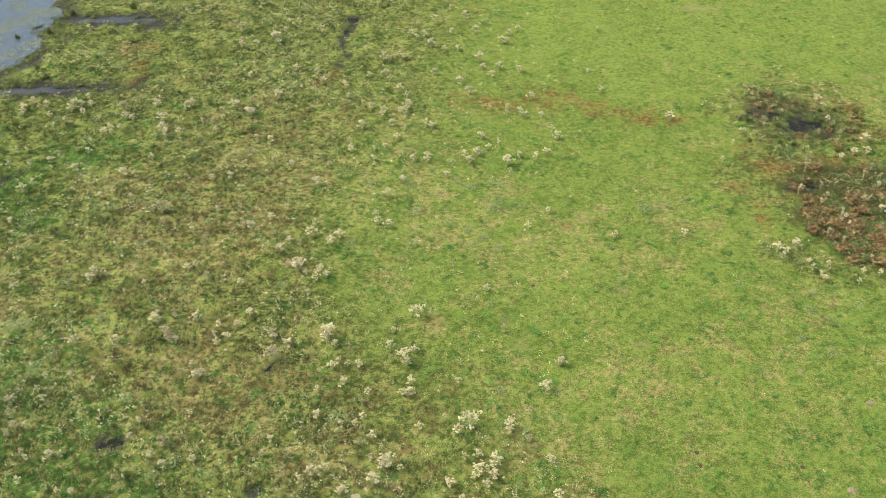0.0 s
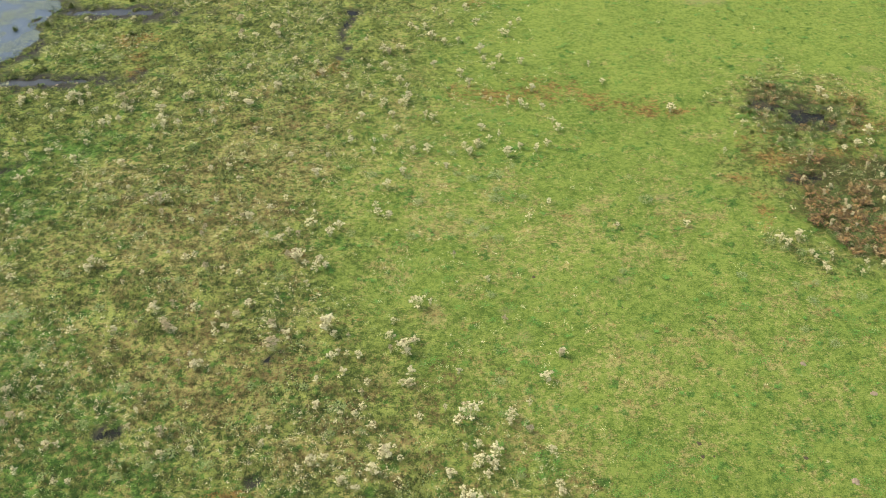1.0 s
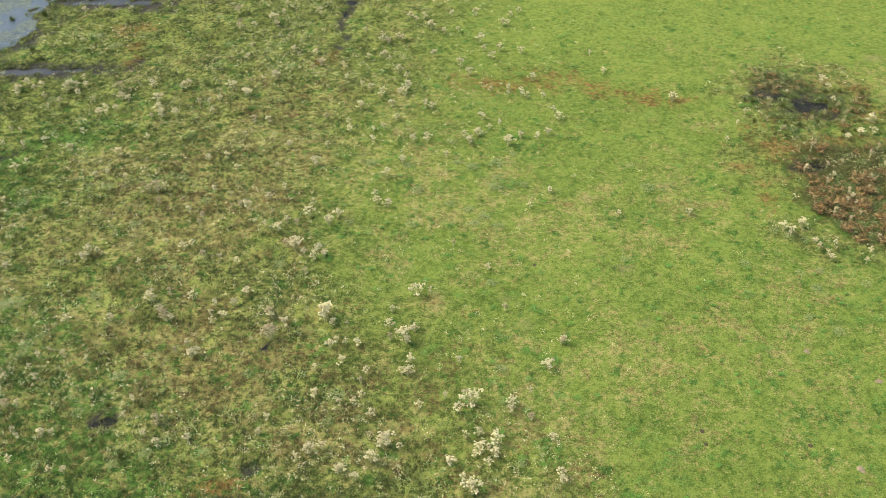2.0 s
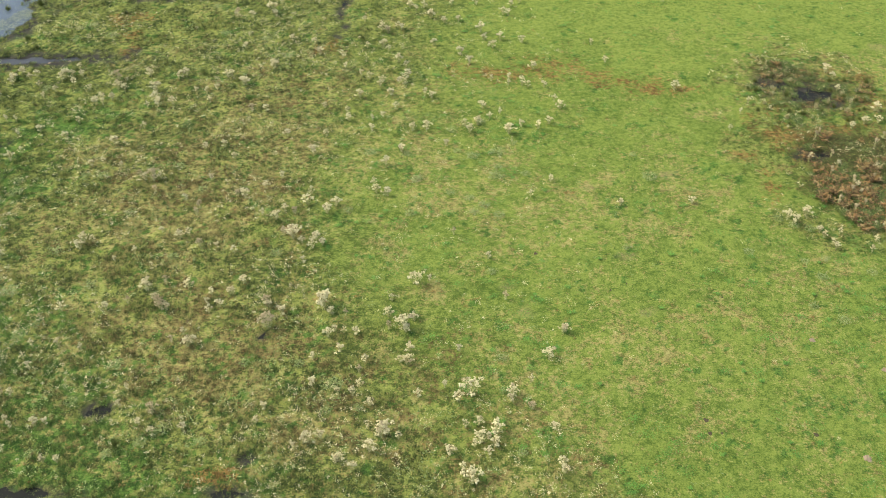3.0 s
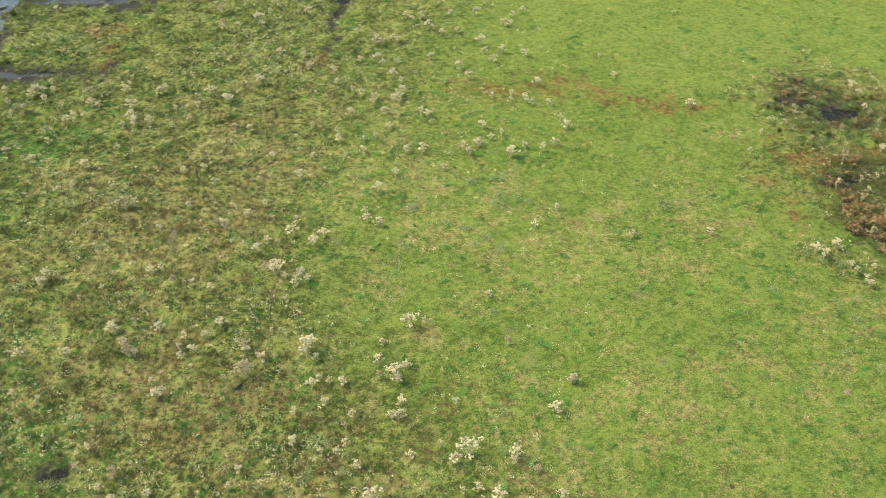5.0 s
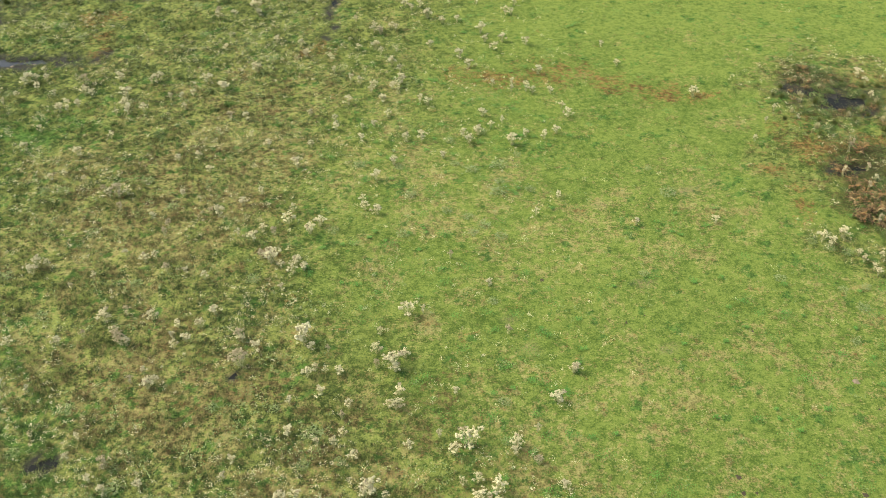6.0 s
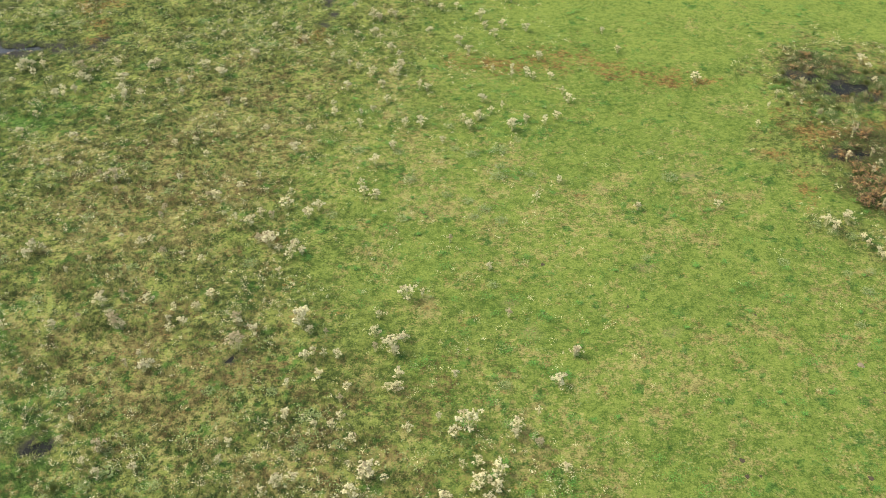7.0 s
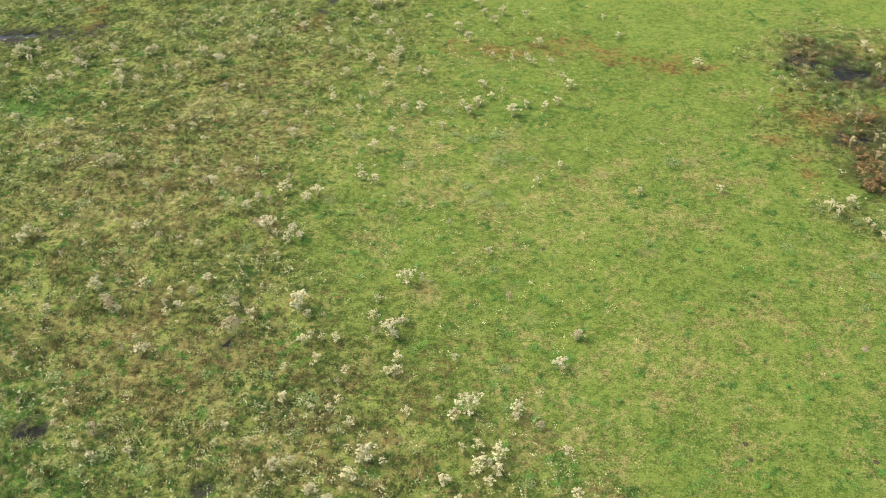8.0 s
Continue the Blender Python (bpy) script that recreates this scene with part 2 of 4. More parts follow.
SHORT_DARK, SHORT_LIGHT = (0.066, 0.112, 0.017), (0.188, 0.237, 0.046)
TALL_DARK, TALL_LIGHT = (0.038, 0.058, 0.014), (0.221, 0.248, 0.059)
STRAW_DARK, STRAW_LIGHT = (0.125, 0.106, 0.034), (0.322, 0.282, 0.102)
BROWN_DARK, BROWN_LIGHT = (0.060, 0.043, 0.016), (0.200, 0.148, 0.057)
LUSH_DARK, LUSH_LIGHT = (0.027, 0.068, 0.012), (0.086, 0.180, 0.030)
RUST_DARK, RUST_LIGHT = (0.080, 0.044, 0.015), (0.285, 0.170, 0.053)
EARTH = (0.270, 0.180, 0.110)


def turf_material():
    m, t, b = shader("turf", 0.95, 0.08)
    col, zone, grain = pasture_colour(t)
    fine, small = noise_out(t, 8, 6, 0.8), noise_out(t, 3.2, 4, 0.65)
    # bracken floor goes near-black green: shade between the plants is put into the colour
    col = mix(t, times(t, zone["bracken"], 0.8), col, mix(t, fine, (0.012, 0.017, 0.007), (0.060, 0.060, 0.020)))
    col = mix(t, times(t, zone["bare"], times(t, ramp(t, fine, 0.4, 0.6), 0.7)), col, EARTH)
    col = mix(t, zone["mud"], col, mix(t, small, (0.020, 0.020, 0.016), (0.062, 0.058, 0.045)))
    t.links.new(col, b.inputs["Base Color"])
    bumped(t, b, fine, 0.9, 0.10)
    return m


def blade_material():
    m, t, b = shader("grass_blades", 0.8, 0.12)
    rnd = t.nodes.new("ShaderNodeNewGeometry").outputs["Random Per Island"]
    col, zone, grain = pasture_colour(t)
    col = mix(t, times(t, ramp(t, rnd, 0.55, 1.0), 0.22), col, (0.29, 0.30, 0.09))
    col = mix(t, times(t, ramp(t, rnd, 0.45, 0.0), 0.30), col, (0.040, 0.064, 0.012))
    t.links.new(col, b.inputs["Base Color"])
    return m


def plant_material(name, dark, light, scale=6.0, roughness=0.8, per_object=0.5):
    m, t, b = shader(name, roughness, 0.25)
    g = t.nodes.new("ShaderNodeNewGeometry")
    o = t.nodes.new("ShaderNodeObjectInfo")
    col = mix(t, g.outputs["Random Per Island"], dark, light)
    mean = tuple((p * 0.7 + q * 0.3) for p, q in zip(dark, light))
    col = mix(t, times(t, o.outputs["Random"], per_object), col, mean)
    col = mix(t, times(t, ramp(t, noise_out(t, scale), 0.5, 0.75), 0.4), col, dark)
    t.links.new(col, b.inputs["Base Color"])
    return m


def autumn_material():
    m, t, b = shader("withered_frond", 0.8, 0.25)
    rnd = t.nodes.new("ShaderNodeNewGeometry").outputs["Random Per Island"]
    own = t.nodes.new("ShaderNodeObjectInfo").outputs["Random"]
    brown = mix(t, rnd, (0.038, 0.027, 0.011), (0.230, 0.150, 0.058))
    rust = mix(t, rnd, (0.080, 0.045, 0.015), (0.340, 0.190, 0.064))
    straw = mix(t, rnd, (0.110, 0.078, 0.030), (0.400, 0.300, 0.125))
    col = mix(t, ramp(t, own, 0.50, 0.60), brown, rust)
    col = mix(t, ramp(t, own, 0.74, 0.84), col, straw)
    t.links.new(col, b.inputs["Base Color"])
    return m


def water_material(name, specular, dark, light):
    m, t, b = shader(name, 0.15, specular)
    col = mix(t, noise_out(t, 0.8, 5), dark, light)
    t.links.new(col, b.inputs["Base Color"])
    n = t.nodes.new("ShaderNodeTexNoise")
    n.inputs["Scale"].default_value = 5.0
    n.inputs["Detail"].default_value = 3.0
    bumped(t, b, n.outputs["Fac"], 0.12, 0.05)
    return m


M_TURF, M_BLADE = turf_material(), blade_material()
# pond's blue-grey base has pale sky reflection and haze mixed into its colour
M_WATER = water_material("pond_water", 0.3, (0.034, 0.050, 0.062), (0.080, 0.102, 0.112))
M_SILT = water_material("silty_water", 0.12, (0.024, 0.027, 0.026), (0.060, 0.062, 0.058))
M_PEAT = water_material("peaty_water", 0.04, (0.010, 0.011, 0.009), (0.026, 0.027, 0.022))
M_FLUFF = plant_material("cream_seed_fluff", (0.48, 0.43, 0.235), (0.75, 0.68, 0.39), per_object=0.4)
M_PETAL = plant_material("cream_petal", (0.25, 0.25, 0.155), (0.46, 0.45, 0.30))
M_FLUFF_TAN = plant_material("tan_seed_fluff", (0.30, 0.245, 0.13), (0.54, 0.455, 0.26))
M_STEM = plant_material("dry_stem", (0.36, 0.325, 0.15), (0.62, 0.565, 0.30))
M_LEAF = plant_material("weed_leaf", (0.15, 0.18, 0.050), (0.42, 0.42, 0.17))
M_LEAF_GREY = plant_material("grey_green_leaf", (0.115, 0.160, 0.050), (0.30, 0.36, 0.120))
M_CLOVER = plant_material("clover_leaf", (0.052, 0.132, 0.020), (0.140, 0.300, 0.044))
M_RUSH = plant_material("rush_blade", (0.075, 0.100, 0.022), (0.22, 0.24, 0.06))
M_FROND = autumn_material()
M_DEAD = plant_material("dead_leaf", (0.030, 0.020, 0.008), (0.21, 0.130, 0.045))
M_FLOAT = plant_material("floating_leaf", (0.13, 0.16, 0.09), (0.30, 0.33, 0.20))
M_FLECK = plant_material("cream_fleck", (0.19, 0.185, 0.108), (0.39, 0.37, 0.23))
M_BRAMBLE = plant_material("scrub_leaf", (0.034, 0.062, 0.013), (0.155, 0.205, 0.046))
M_DUNG = plant_material("dung_crust", (0.036, 0.029, 0.016), (0.095, 0.074, 0.042), 14.0, 0.95)
M_STONE = plant_material("pale_stone", (0.16, 0.115, 0.070), (0.29, 0.225, 0.140), 10.0, 0.9)


# ---- mesh builders ----
def raw_mesh(name, verts, faces, material, floats=None):
    me = bpy.data.meshes.new(name)
    verts, faces = np.asarray(verts, dtype=np.float32), np.asarray(faces, dtype=np.int32)
    k = faces.shape[1]
    me.vertices.add(len(verts))
    me.vertices.foreach_set("co", verts.ravel())
    me.loops.add(faces.size)
    me.loops.foreach_set("vertex_index", faces.ravel())
    me.polygons.add(len(faces))
    me.polygons.foreach_set("loop_start", np.arange(len(faces), dtype=np.int32) * k)
    me.update(calc_edges=True)
    for key, values in (floats or {}).items():
        me.attributes.new(key, "FLOAT", "POINT").data.foreach_set("value", np.asarray(values, dtype=np.float32))
    me.materials.append(material)
    return me


def part(name, verts, faces, material, parent, label="", kind="stuff"):
    ob = new(name, raw_mesh(name, verts, faces, material))
    ob.parent = parent
    return tagged(ob, label, kind=kind)


class Build:
    """Collects triangles."""

    def __init__(self):
        self.v, self.f = [], []

    def tri(self, a, b, c):
        n = len(self.v)
        self.v += [tuple(a), tuple(b), tuple(c)]
        self.f.append((n, n + 1, n + 2))

    def floret(self, c, r, rng):
        """A ragged little tuft, eight-faced."""
        n = len(self.v)
        for d in ((1, 0, 0), (0, 1, 0), (-1, 0, 0), (0, -1, 0), (0, 0, 1), (0, 0, -1)):
            k = r * rng.uniform(0.6, 1.3)
            self.v.append((c[0] + d[0] * k + rng.normal(0, r * 0.25), c[1] + d[1] * k + rng.normal(0, r * 0.25), c[2] + d[2] * k * 0.8))
        for a, b, e in ((0, 1, 4), (1, 2, 4), (2, 3, 4), (3, 0, 4), (1, 0, 5), (2, 1, 5), (3, 2, 5), (0, 3, 5)):
            self.f.append((n + a, n + b, n + e))

    def rod(self, points, r0, r1):
        """A three-sided stem through the points, tapering."""
        n = len(self.v)
        last = len(points) - 1
        for i, p in enumerate(points):
            r = r0 + (r1 - r0) * i / last
            for k in range(3):
                self.v.append((p[0] + r * math.cos(k * 2.1), p[1] + r * math.sin(k * 2.1), p[2]))
        for i in range(last):
            for k in range(3):
                a, b = n + i * 3 + k, n + i * 3 + (k + 1) % 3
                self.f += [(a, b, b + 3), (a, b + 3, a + 3)]

    def leaf(self, base, way, length, width, droop=0.3):
        """A folded leaf of four triangles."""
        n = len(self.v)
        b, w = np.array(base, float), np.array(way, float)
        w /= np.linalg.norm(w) + 1e-9
        side = np.cross(w, (0, 0, 1.0))
        side /= np.linalg.norm(side) + 1e-9
        mid = b + w * length * 0.5 + (0, 0, length * 0.05)
        tip = b + w * length - (0, 0, length * droop)
        self.v += [tuple(b), tuple(mid + side * width / 2 + (0, 0, width * 0.2)), tuple(tip), tuple(mid - side * width / 2 + (0, 0, width * 0.2)), tuple(mid)]
        self.f += [(n, n + 1, n + 4), (n + 1, n + 2, n + 4), (n + 2, n + 3, n + 4), (n + 3, n, n + 4)]


def on_ground(x, y, turn, sx, sz):
    return pose(x, y, land_at(x, y) - 0.02, 0, 0, turn) @ Matrix.Diagonal((sx, sx, sz, 1))


def sow(places, builders, tall=lambda w: w, group="", rng=None):
    """Build each variant at its first place, copy it to the others."""
    first = {}
    for k, (x, y, w) in enumerate(places):
        which = rng.randint(len(builders))
        sx, sz, turn = 1.24 * w, tall(w) * rng.uniform(0.92, 1.08), rng.uniform(0, 360)
        if which not in first:
            ob = builders[which]()
            if group:
                tagged(ob, group=group)
            ob.matrix_basis = on_ground(x, y, turn, sx, sz)
            first[which] = (ob, sx, sz)
        else:
            ob, ax, az = first[which]
            copy_thing(ob, on_ground(x, y, turn, sx / ax, sz / az))


# ---- the ground: one sheet to the horizon, fine where the drone looks ----
def far_lines(lo, hi, step, reach):
    inner = np.arange(lo, hi + step / 2, step)
    outer = np.cumsum(step * 1.16 ** np.arange(1, 47))
    outer = outer * (reach / outer[-1]) ** (np.arange(46) / 45)
    return np.concatenate([lo - outer[::-1], inner, hi + outer])


gx, gy = far_lines(-58, 58, 0.4, 2600), far_lines(14, 112, 0.4, 2600)
GX, GY = np.meshgrid(gx, gy)
flat_x, flat_y = GX.ravel(), GY.ravel()
Z = zones(flat_x, flat_y)
height = land(flat_x, flat_y, Z)
nx, ny = len(gx), len(gy)
cell = (np.arange(ny - 1)[:, None] * nx + np.arange(nx - 1)[None, :]).ravel()
ground_faces = np.stack([cell, cell + 1, cell + nx + 1, cell + nx], 1)
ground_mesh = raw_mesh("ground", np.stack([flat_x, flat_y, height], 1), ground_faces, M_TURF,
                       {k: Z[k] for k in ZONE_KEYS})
ground_mesh.polygons.foreach_set("use_smooth", np.ones(len(ground_faces), dtype=bool))
ground = tagged(new("ground", ground_mesh), "uneven wet pasture, cropped green turf merging into olive tussocks", "ground", kind="structure")


def water_sheet(name, cx, cy, rx, ry, label, level=-0.105, material=None):
    n = 40
    v = [(cx + rx * math.cos(k * math.tau / n), cy + ry * math.sin(k * math.tau / n), level) for k in range(n)]
    me = bpy.data.meshes.new(name)
    me.from_pydata(v, [], [tuple(range(n))])
    me.materials.append(material or M_WATER)
    return tagged(new(name, me), label, "water", kind="structure")


water_sheet("pond_water", -57, 93, 16.4, 22, "grey shallow pond reflecting a pale hazy sky")
water_sheet("ditch_water", -40, 80.6, 11, 2.2, "narrow grey strip of standing water in mud", -0.115, M_SILT)
water_sheet("marsh_water", -33.5, 95, 7.0, 2.4, "shallow water standing in a muddy hollow", -0.11, M_SILT)
water_sheet("pool_water", 31.9, 74.1, 4.2, 3.2, "dark still pool among scrub and mud", material=M_PEAT)
water_sheet("pool_water", 29.4, 64.6, 2.4, 1.8, "small dark pool under withered bracken", material=M_PEAT)
water_sheet("track_water", -10.2, 93.5, 2.0, 4.0, "puddles along a trodden muddy cattle track", material=M_PEAT)
water_sheet("puddle_water", -20.8, 38.2, 1.8, 1.5, "small grey puddle between grass tussocks", material=M_PEAT)
water_sheet("puddle_water", -11.7, 44.6, 0.9, 1.2, "tiny dark puddle beside dry weeds", material=M_PEAT)
water_sheet("puddle_water", -12.2, 32.2, 2.5, 1.5, "dark puddle fringed with rusty stems", material=M_PEAT)
water_sheet("puddle_water", -21, 32, 7, 1.5, "grey shallow puddle in wet grass", -0.112, M_PEAT)


# ---- grass: tufts of separate blades ----
def grass_tufts():
    rng = np.random.RandomState(4)
    count = 740000
    y = 22 + 86 * rng.rand(count) ** 1.5
    x = rng.uniform(-57, 57, count)
    keep = np.abs(x) < 0.36 * y + 16
    x, y = x[keep], y[keep]
    z = zones(x, y)
    clump = clouds(x, y, 0.7, 61)
    chance = 0.75 + 0.25 * z["rough"]
    chance = chance * np.where(z["mud"] > 0.45, (1 - np.where(x < -28, 0.93, 0.65) * z["water"]) * np.where(x < -28, ease(0.36, 0.6, clump), ease(0.22, 0.5, clump)), 1.0) * (1 - 0.8 * z["bare"]) * (1 - 0.6 * z["bracken"])
    chance = chance * (1 - 0.5 * z["rough"] * (1 - ease(0.27, 0.46, clump)))
    keep = rng.rand(len(x)) < chance
    x, y, clump = x[keep], y[keep], clump[keep]
    z = {k: v[keep] for k, v in z.items()}
    n, blades = len(x), 5
    rough_, lush = z["rough"], z["lush"]
    h = (0.045 + 0.03 * clump + rough_ * (0.02 + 0.16 * ease(0.36, 0.72, clump))) * rng.uniform(0.6, 1.4, n) + 0.02 * lush + 0.03 * z["rust"]
    base = np.stack([x, y, land(x, y, z) - 0.01], 1)
    heading = clouds(x, y, 1.4, 69, 2) * 14
    verts = []
    for k in range(blades):
        a = heading + rng.normal(0, 2.4, n)
        lean = rng.uniform(0.65, 1.38, n)
        length = h * rng.uniform(0.7, 1.4, n)
        wide = 0.012 + length * rng.uniform(0.06, 0.13, n)
        root = base + np.stack([np.cos(a), np.sin(a), np.zeros(n)], 1) * (0.02 + 0.2 * h * rng.rand(n))[:, None]
        side = np.stack([-np.sin(a), np.cos(a), np.zeros(n)], 1) * wide[:, None] * 0.5
        tip = root + np.stack([np.cos(a) * np.sin(lean), np.sin(a) * np.sin(lean), np.cos(lean)], 1) * length[:, None]
        verts.append(np.stack([root - side, root + side, tip], 1))
    verts = np.concatenate(verts).reshape(-1, 3)
    faces = np.arange(len(verts)).reshape(-1, 3)
    me = raw_mesh("grass", verts, faces, M_BLADE, {k: np.tile(np.repeat(z[k], 3), blades) for k in ZONE_KEYS})
    tagged(new("grass", me), "tussocky pasture grass, green with withered straw-coloured blades", "grass", kind="stuff")


grass_tufts()


# ---- low herbs and scattered blossom that nobody could count ----
def herb_leaves():
    rng = np.random.RandomState(8)
    n = 55000
    y, x = rng.uniform(26, 104, n), rng.uniform(-55, 50, n)
    keep = (np.abs(x) < 0.36 * y + 14)
    x, y = x[keep], y[keep]
    z = zones(x, y)
    keep = (rng.rand(len(x)) < (0.10 + 0.30 * (1 - ease(6, 18, x)) + 0.60 * z["rough"]) * ease(0.43, 0.7, clouds(x, y, 1.6, 71)) * (1 - z["mud"]))
    x, y = x[keep], y[keep]
    g = land(x, y, {k: v[keep] for k, v in z.items()})
    n = len(x)
    verts = []
    for k in range(3):
        a, r = rng.uniform(0, math.tau, n), rng.uniform(0.035, 0.08, n)
        c = np.stack([x + rng.normal(0, 0.09, n), y + rng.normal(0, 0.09, n), g + rng.uniform(0.10, 0.30, n)], 1)
        w = np.stack([np.cos(a), np.sin(a), rng.uniform(-0.3, 0.5, n)], 1) * r[:, None]
        s = np.stack([-np.sin(a), np.cos(a), rng.uniform(-0.3, 0.3, n)], 1) * (r * 0.5)[:, None]
        verts.append(np.stack([c - w, c + s, c + w, c - s], 1))
    verts = np.concatenate(verts).reshape(-1, 3)
    me = raw_mesh("herb_leaves", verts, np.arange(len(verts)).reshape(-1, 4), M_LEAF_GREY)
    tagged(new("herb_leaves", me), "low broad-leaved herbs among the tussocks", "herbs", kind="stuff")


def clover_leaves():
    """Dense dark clumps of broad leaves in the cropped turf."""
    rng = np.random.RandomState(18)
    n = 1500
    y, x = 30 + 72 * rng.rand(n) ** 1.2, rng.uniform(-12, 48, n)
    z = zones(x, y)
    keep = (np.abs(x) < 0.36 * y + 14) & (z["rough"] < 0.55) & (z["mud"] < 0.2) & (rng.rand(n) < 0.10 + 0.9 * ease(0.45, 0.62, clouds(x, y, 7, 107)))
    x, y = x[keep], y[keep]
    many = 70
    wide = np.repeat(rng.uniform(0.07, 0.46, len(x)) * rng.uniform(0.4, 1, len(x)), many)
    n = len(wide)
    px = np.repeat(x, many) + rng.normal(0, 1, n) * wide * 1.3
    py = np.repeat(y, many) + rng.normal(0, 1, n) * wide
    flakes("clover_leaves", px, py, land(px, py) + rng.uniform(0.06, 0.17, n), 0.025, 0.06, M_CLOVER, "dark green clover clumps in cropped turf", "clover", rng)


def scattered_blossom():
    rng = np.random.RandomState(9)
    n = 70000
    y, x = rng.uniform(26, 104, n), rng.uniform(-55, 50, n)
    keep = (np.abs(x) < 0.36 * y + 14)
    x, y = x[keep], y[keep]
    z = zones(x, y)
    keep = rng.rand(len(x)) < (0.004 + 0.012 * (1 - ease(6, 18, x)) + 0.45 * z["rough"] * ease(0.36, 0.66, clouds(x, y, 2.2, 73)) * np.where(x > 20, 0.15, 1.0) * (1 - 0.5 * z["lush"])) * (1 - z["mud"])
    x, y = x[keep], y[keep]
    g = land(x, y, {k: v[keep] for k, v in z.items()})
    n = len(x)
    c = np.stack([x, y, g + rng.uniform(0.12, 0.38, n)], 1)
    r = rng.uniform(0.011, 0.027, n)[:, None]
    a = rng.uniform(0, math.tau, n)
    e1 = np.stack([np.cos(a), np.sin(a), rng.uniform(-0.4, 0.4, n)], 1) * r
    e2 = np.stack([-np.sin(a), np.cos(a), rng.uniform(-0.4, 0.4, n)], 1) * r
    up = np.array([0, 0, 1.0]) * r * 0.8
    v = np.stack([c + e1, c + e2, c - e1, c - e2, c + up], 1).reshape(-1, 3)
    q = np.arange(n)[:, None] * 5
    faces = np.concatenate([q + np.array([[i, (i + 1) % 4, 4]]) for i in range(4)])
    me = raw_mesh("small_blossom", v, faces, M_FLECK)
    tagged(new("small_blossom", me), "tiny cream-white flower heads scattered through the tussocks", "flowers", kind="stuff")


def flakes(name, x, y, z, lo, hi, material, label, category, rng):
    """Small loose four-cornered leaves lying at random."""
    n = len(x)
    a, r = rng.uniform(0, math.tau, n), rng.uniform(lo, hi, n)
    c = np.stack([x, y, z], 1)
    w = np.stack([np.cos(a), np.sin(a), rng.uniform(-0.35, 0.35, n)], 1) * r[:, None]
    s = np.stack([-np.sin(a), np.cos(a), rng.uniform(-0.35, 0.35, n)], 1) * (r * 0.55)[:, None]
    v = np.stack([c - w, c + s, c + w, c - s], 1).reshape(-1, 3)
    tagged(new(name, raw_mesh(name, v, np.arange(len(v)).reshape(-1, 4), material)), label, category, kind="stuff")


def floating_weed():
    rng = np.random.RandomState(14)
    x, y = rng.uniform(-58, -28, 120000), rng.uniform(77, 104, 120000)
    z = zones(x, y)
    keep = (z["water"] > 0.45) & (x < -41) & (rng.rand(len(x)) < 0.04 + 0.8 * ease(0.46, 0.64, clouds(x, y, 2.4, 91)))
    flakes("floating_weed", x[keep], y[keep], np.full(keep.sum(), -0.085), 0.03, 0.08, M_FLOAT, "floating water weed and debris on the shallow pond", "water weed", rng)


def dead_leaves():
    rng = np.random.RandomState(15)
    n = 80000
    x, y = rng.uniform(24, 46, n), rng.uniform(50, 82, n)
    z = zones(x, y)
    keep = rng.rand(n) < z["bracken"] * 0.6 * ease(0.35, 0.6, clouds(x, y, 0.9, 95)) + 0.35 * z["mud"] * np.where(z["water"] < 0.3, 1.0, 0.35 * ease(0.5, 0.6, clouds(x, y, 0.6, 109))) + 0.24 * z["rough"] * ease(0.45, 0.6, clouds(x, y, 1.5, 93))
    x, y = x[keep], y[keep]
    g = land(x, y, {k: v[keep] for k, v in z.items()})
    n = len(x)
    up = rng.uniform(0.05, 0.45, n)
    brown = rng.rand(n) < 0.62
    flakes("dead_leaves", x[brown], y[brown], (g + up)[brown], 0.025, 0.07, M_DEAD, "withered brown leaves caught in low scrub", "leaves", rng)
    flakes("scrub_leaves", x[~brown], y[~brown], (g + up)[~brown], 0.025, 0.075, M_BRAMBLE, "small green leaves of low scrub", "leaves", rng)


def small_seed_tufts():
    """Small cream tufts, too many and too small to count, among the tussocks."""
    rng = np.random.RandomState(16)
    n = 23000
    y, x = rng.uniform(28, 103, n), rng.uniform(-54, 42, n)
    keep = np.abs(x) < 0.36 * y + 14
    x, y = x[keep], y[keep]
    z = zones(x, y)
    keep = rng.rand(len(x)) < (0.9 * z["rough"] * ease(0.40, 0.62, clouds(x, y, 4.5, 101)) + 0.008 + 0.08 * (1 - ease(4, 14, x))) * (1 - z["mud"])
    x, y = x[keep], y[keep]
    g = land(x, y, {k: v[keep] for k, v in z.items()})
    many = 22
    wide = np.repeat(rng.uniform(0.05, 0.18, len(x)), many)[:, None]
    n = len(wide)
    c = np.repeat(np.stack([x, y, g + rng.uniform(0.2, 0.42, len(x))], 1), many, 0) + rng.normal(0, 1, (n, 3)) * wide * (1, 1, 0.5)
    u, w = rng.normal(0, 0.018, (n, 3)), rng.normal(0, 0.018, (n, 3))
    v = np.stack([c + u, c + w, c - u - w], 1).reshape(-1, 3)
    me = raw_mesh("small_seed_tufts", v, np.arange(len(v)).reshape(-1, 3), M_FLUFF)
    tagged(new("small_seed_tufts", me), "small cream seed tufts scattered through rough grass", "weeds", kind="stuff")


herb_leaves()
clover_leaves()
small_seed_tufts()
scattered_blossom()
floating_weed()
dead_leaves()


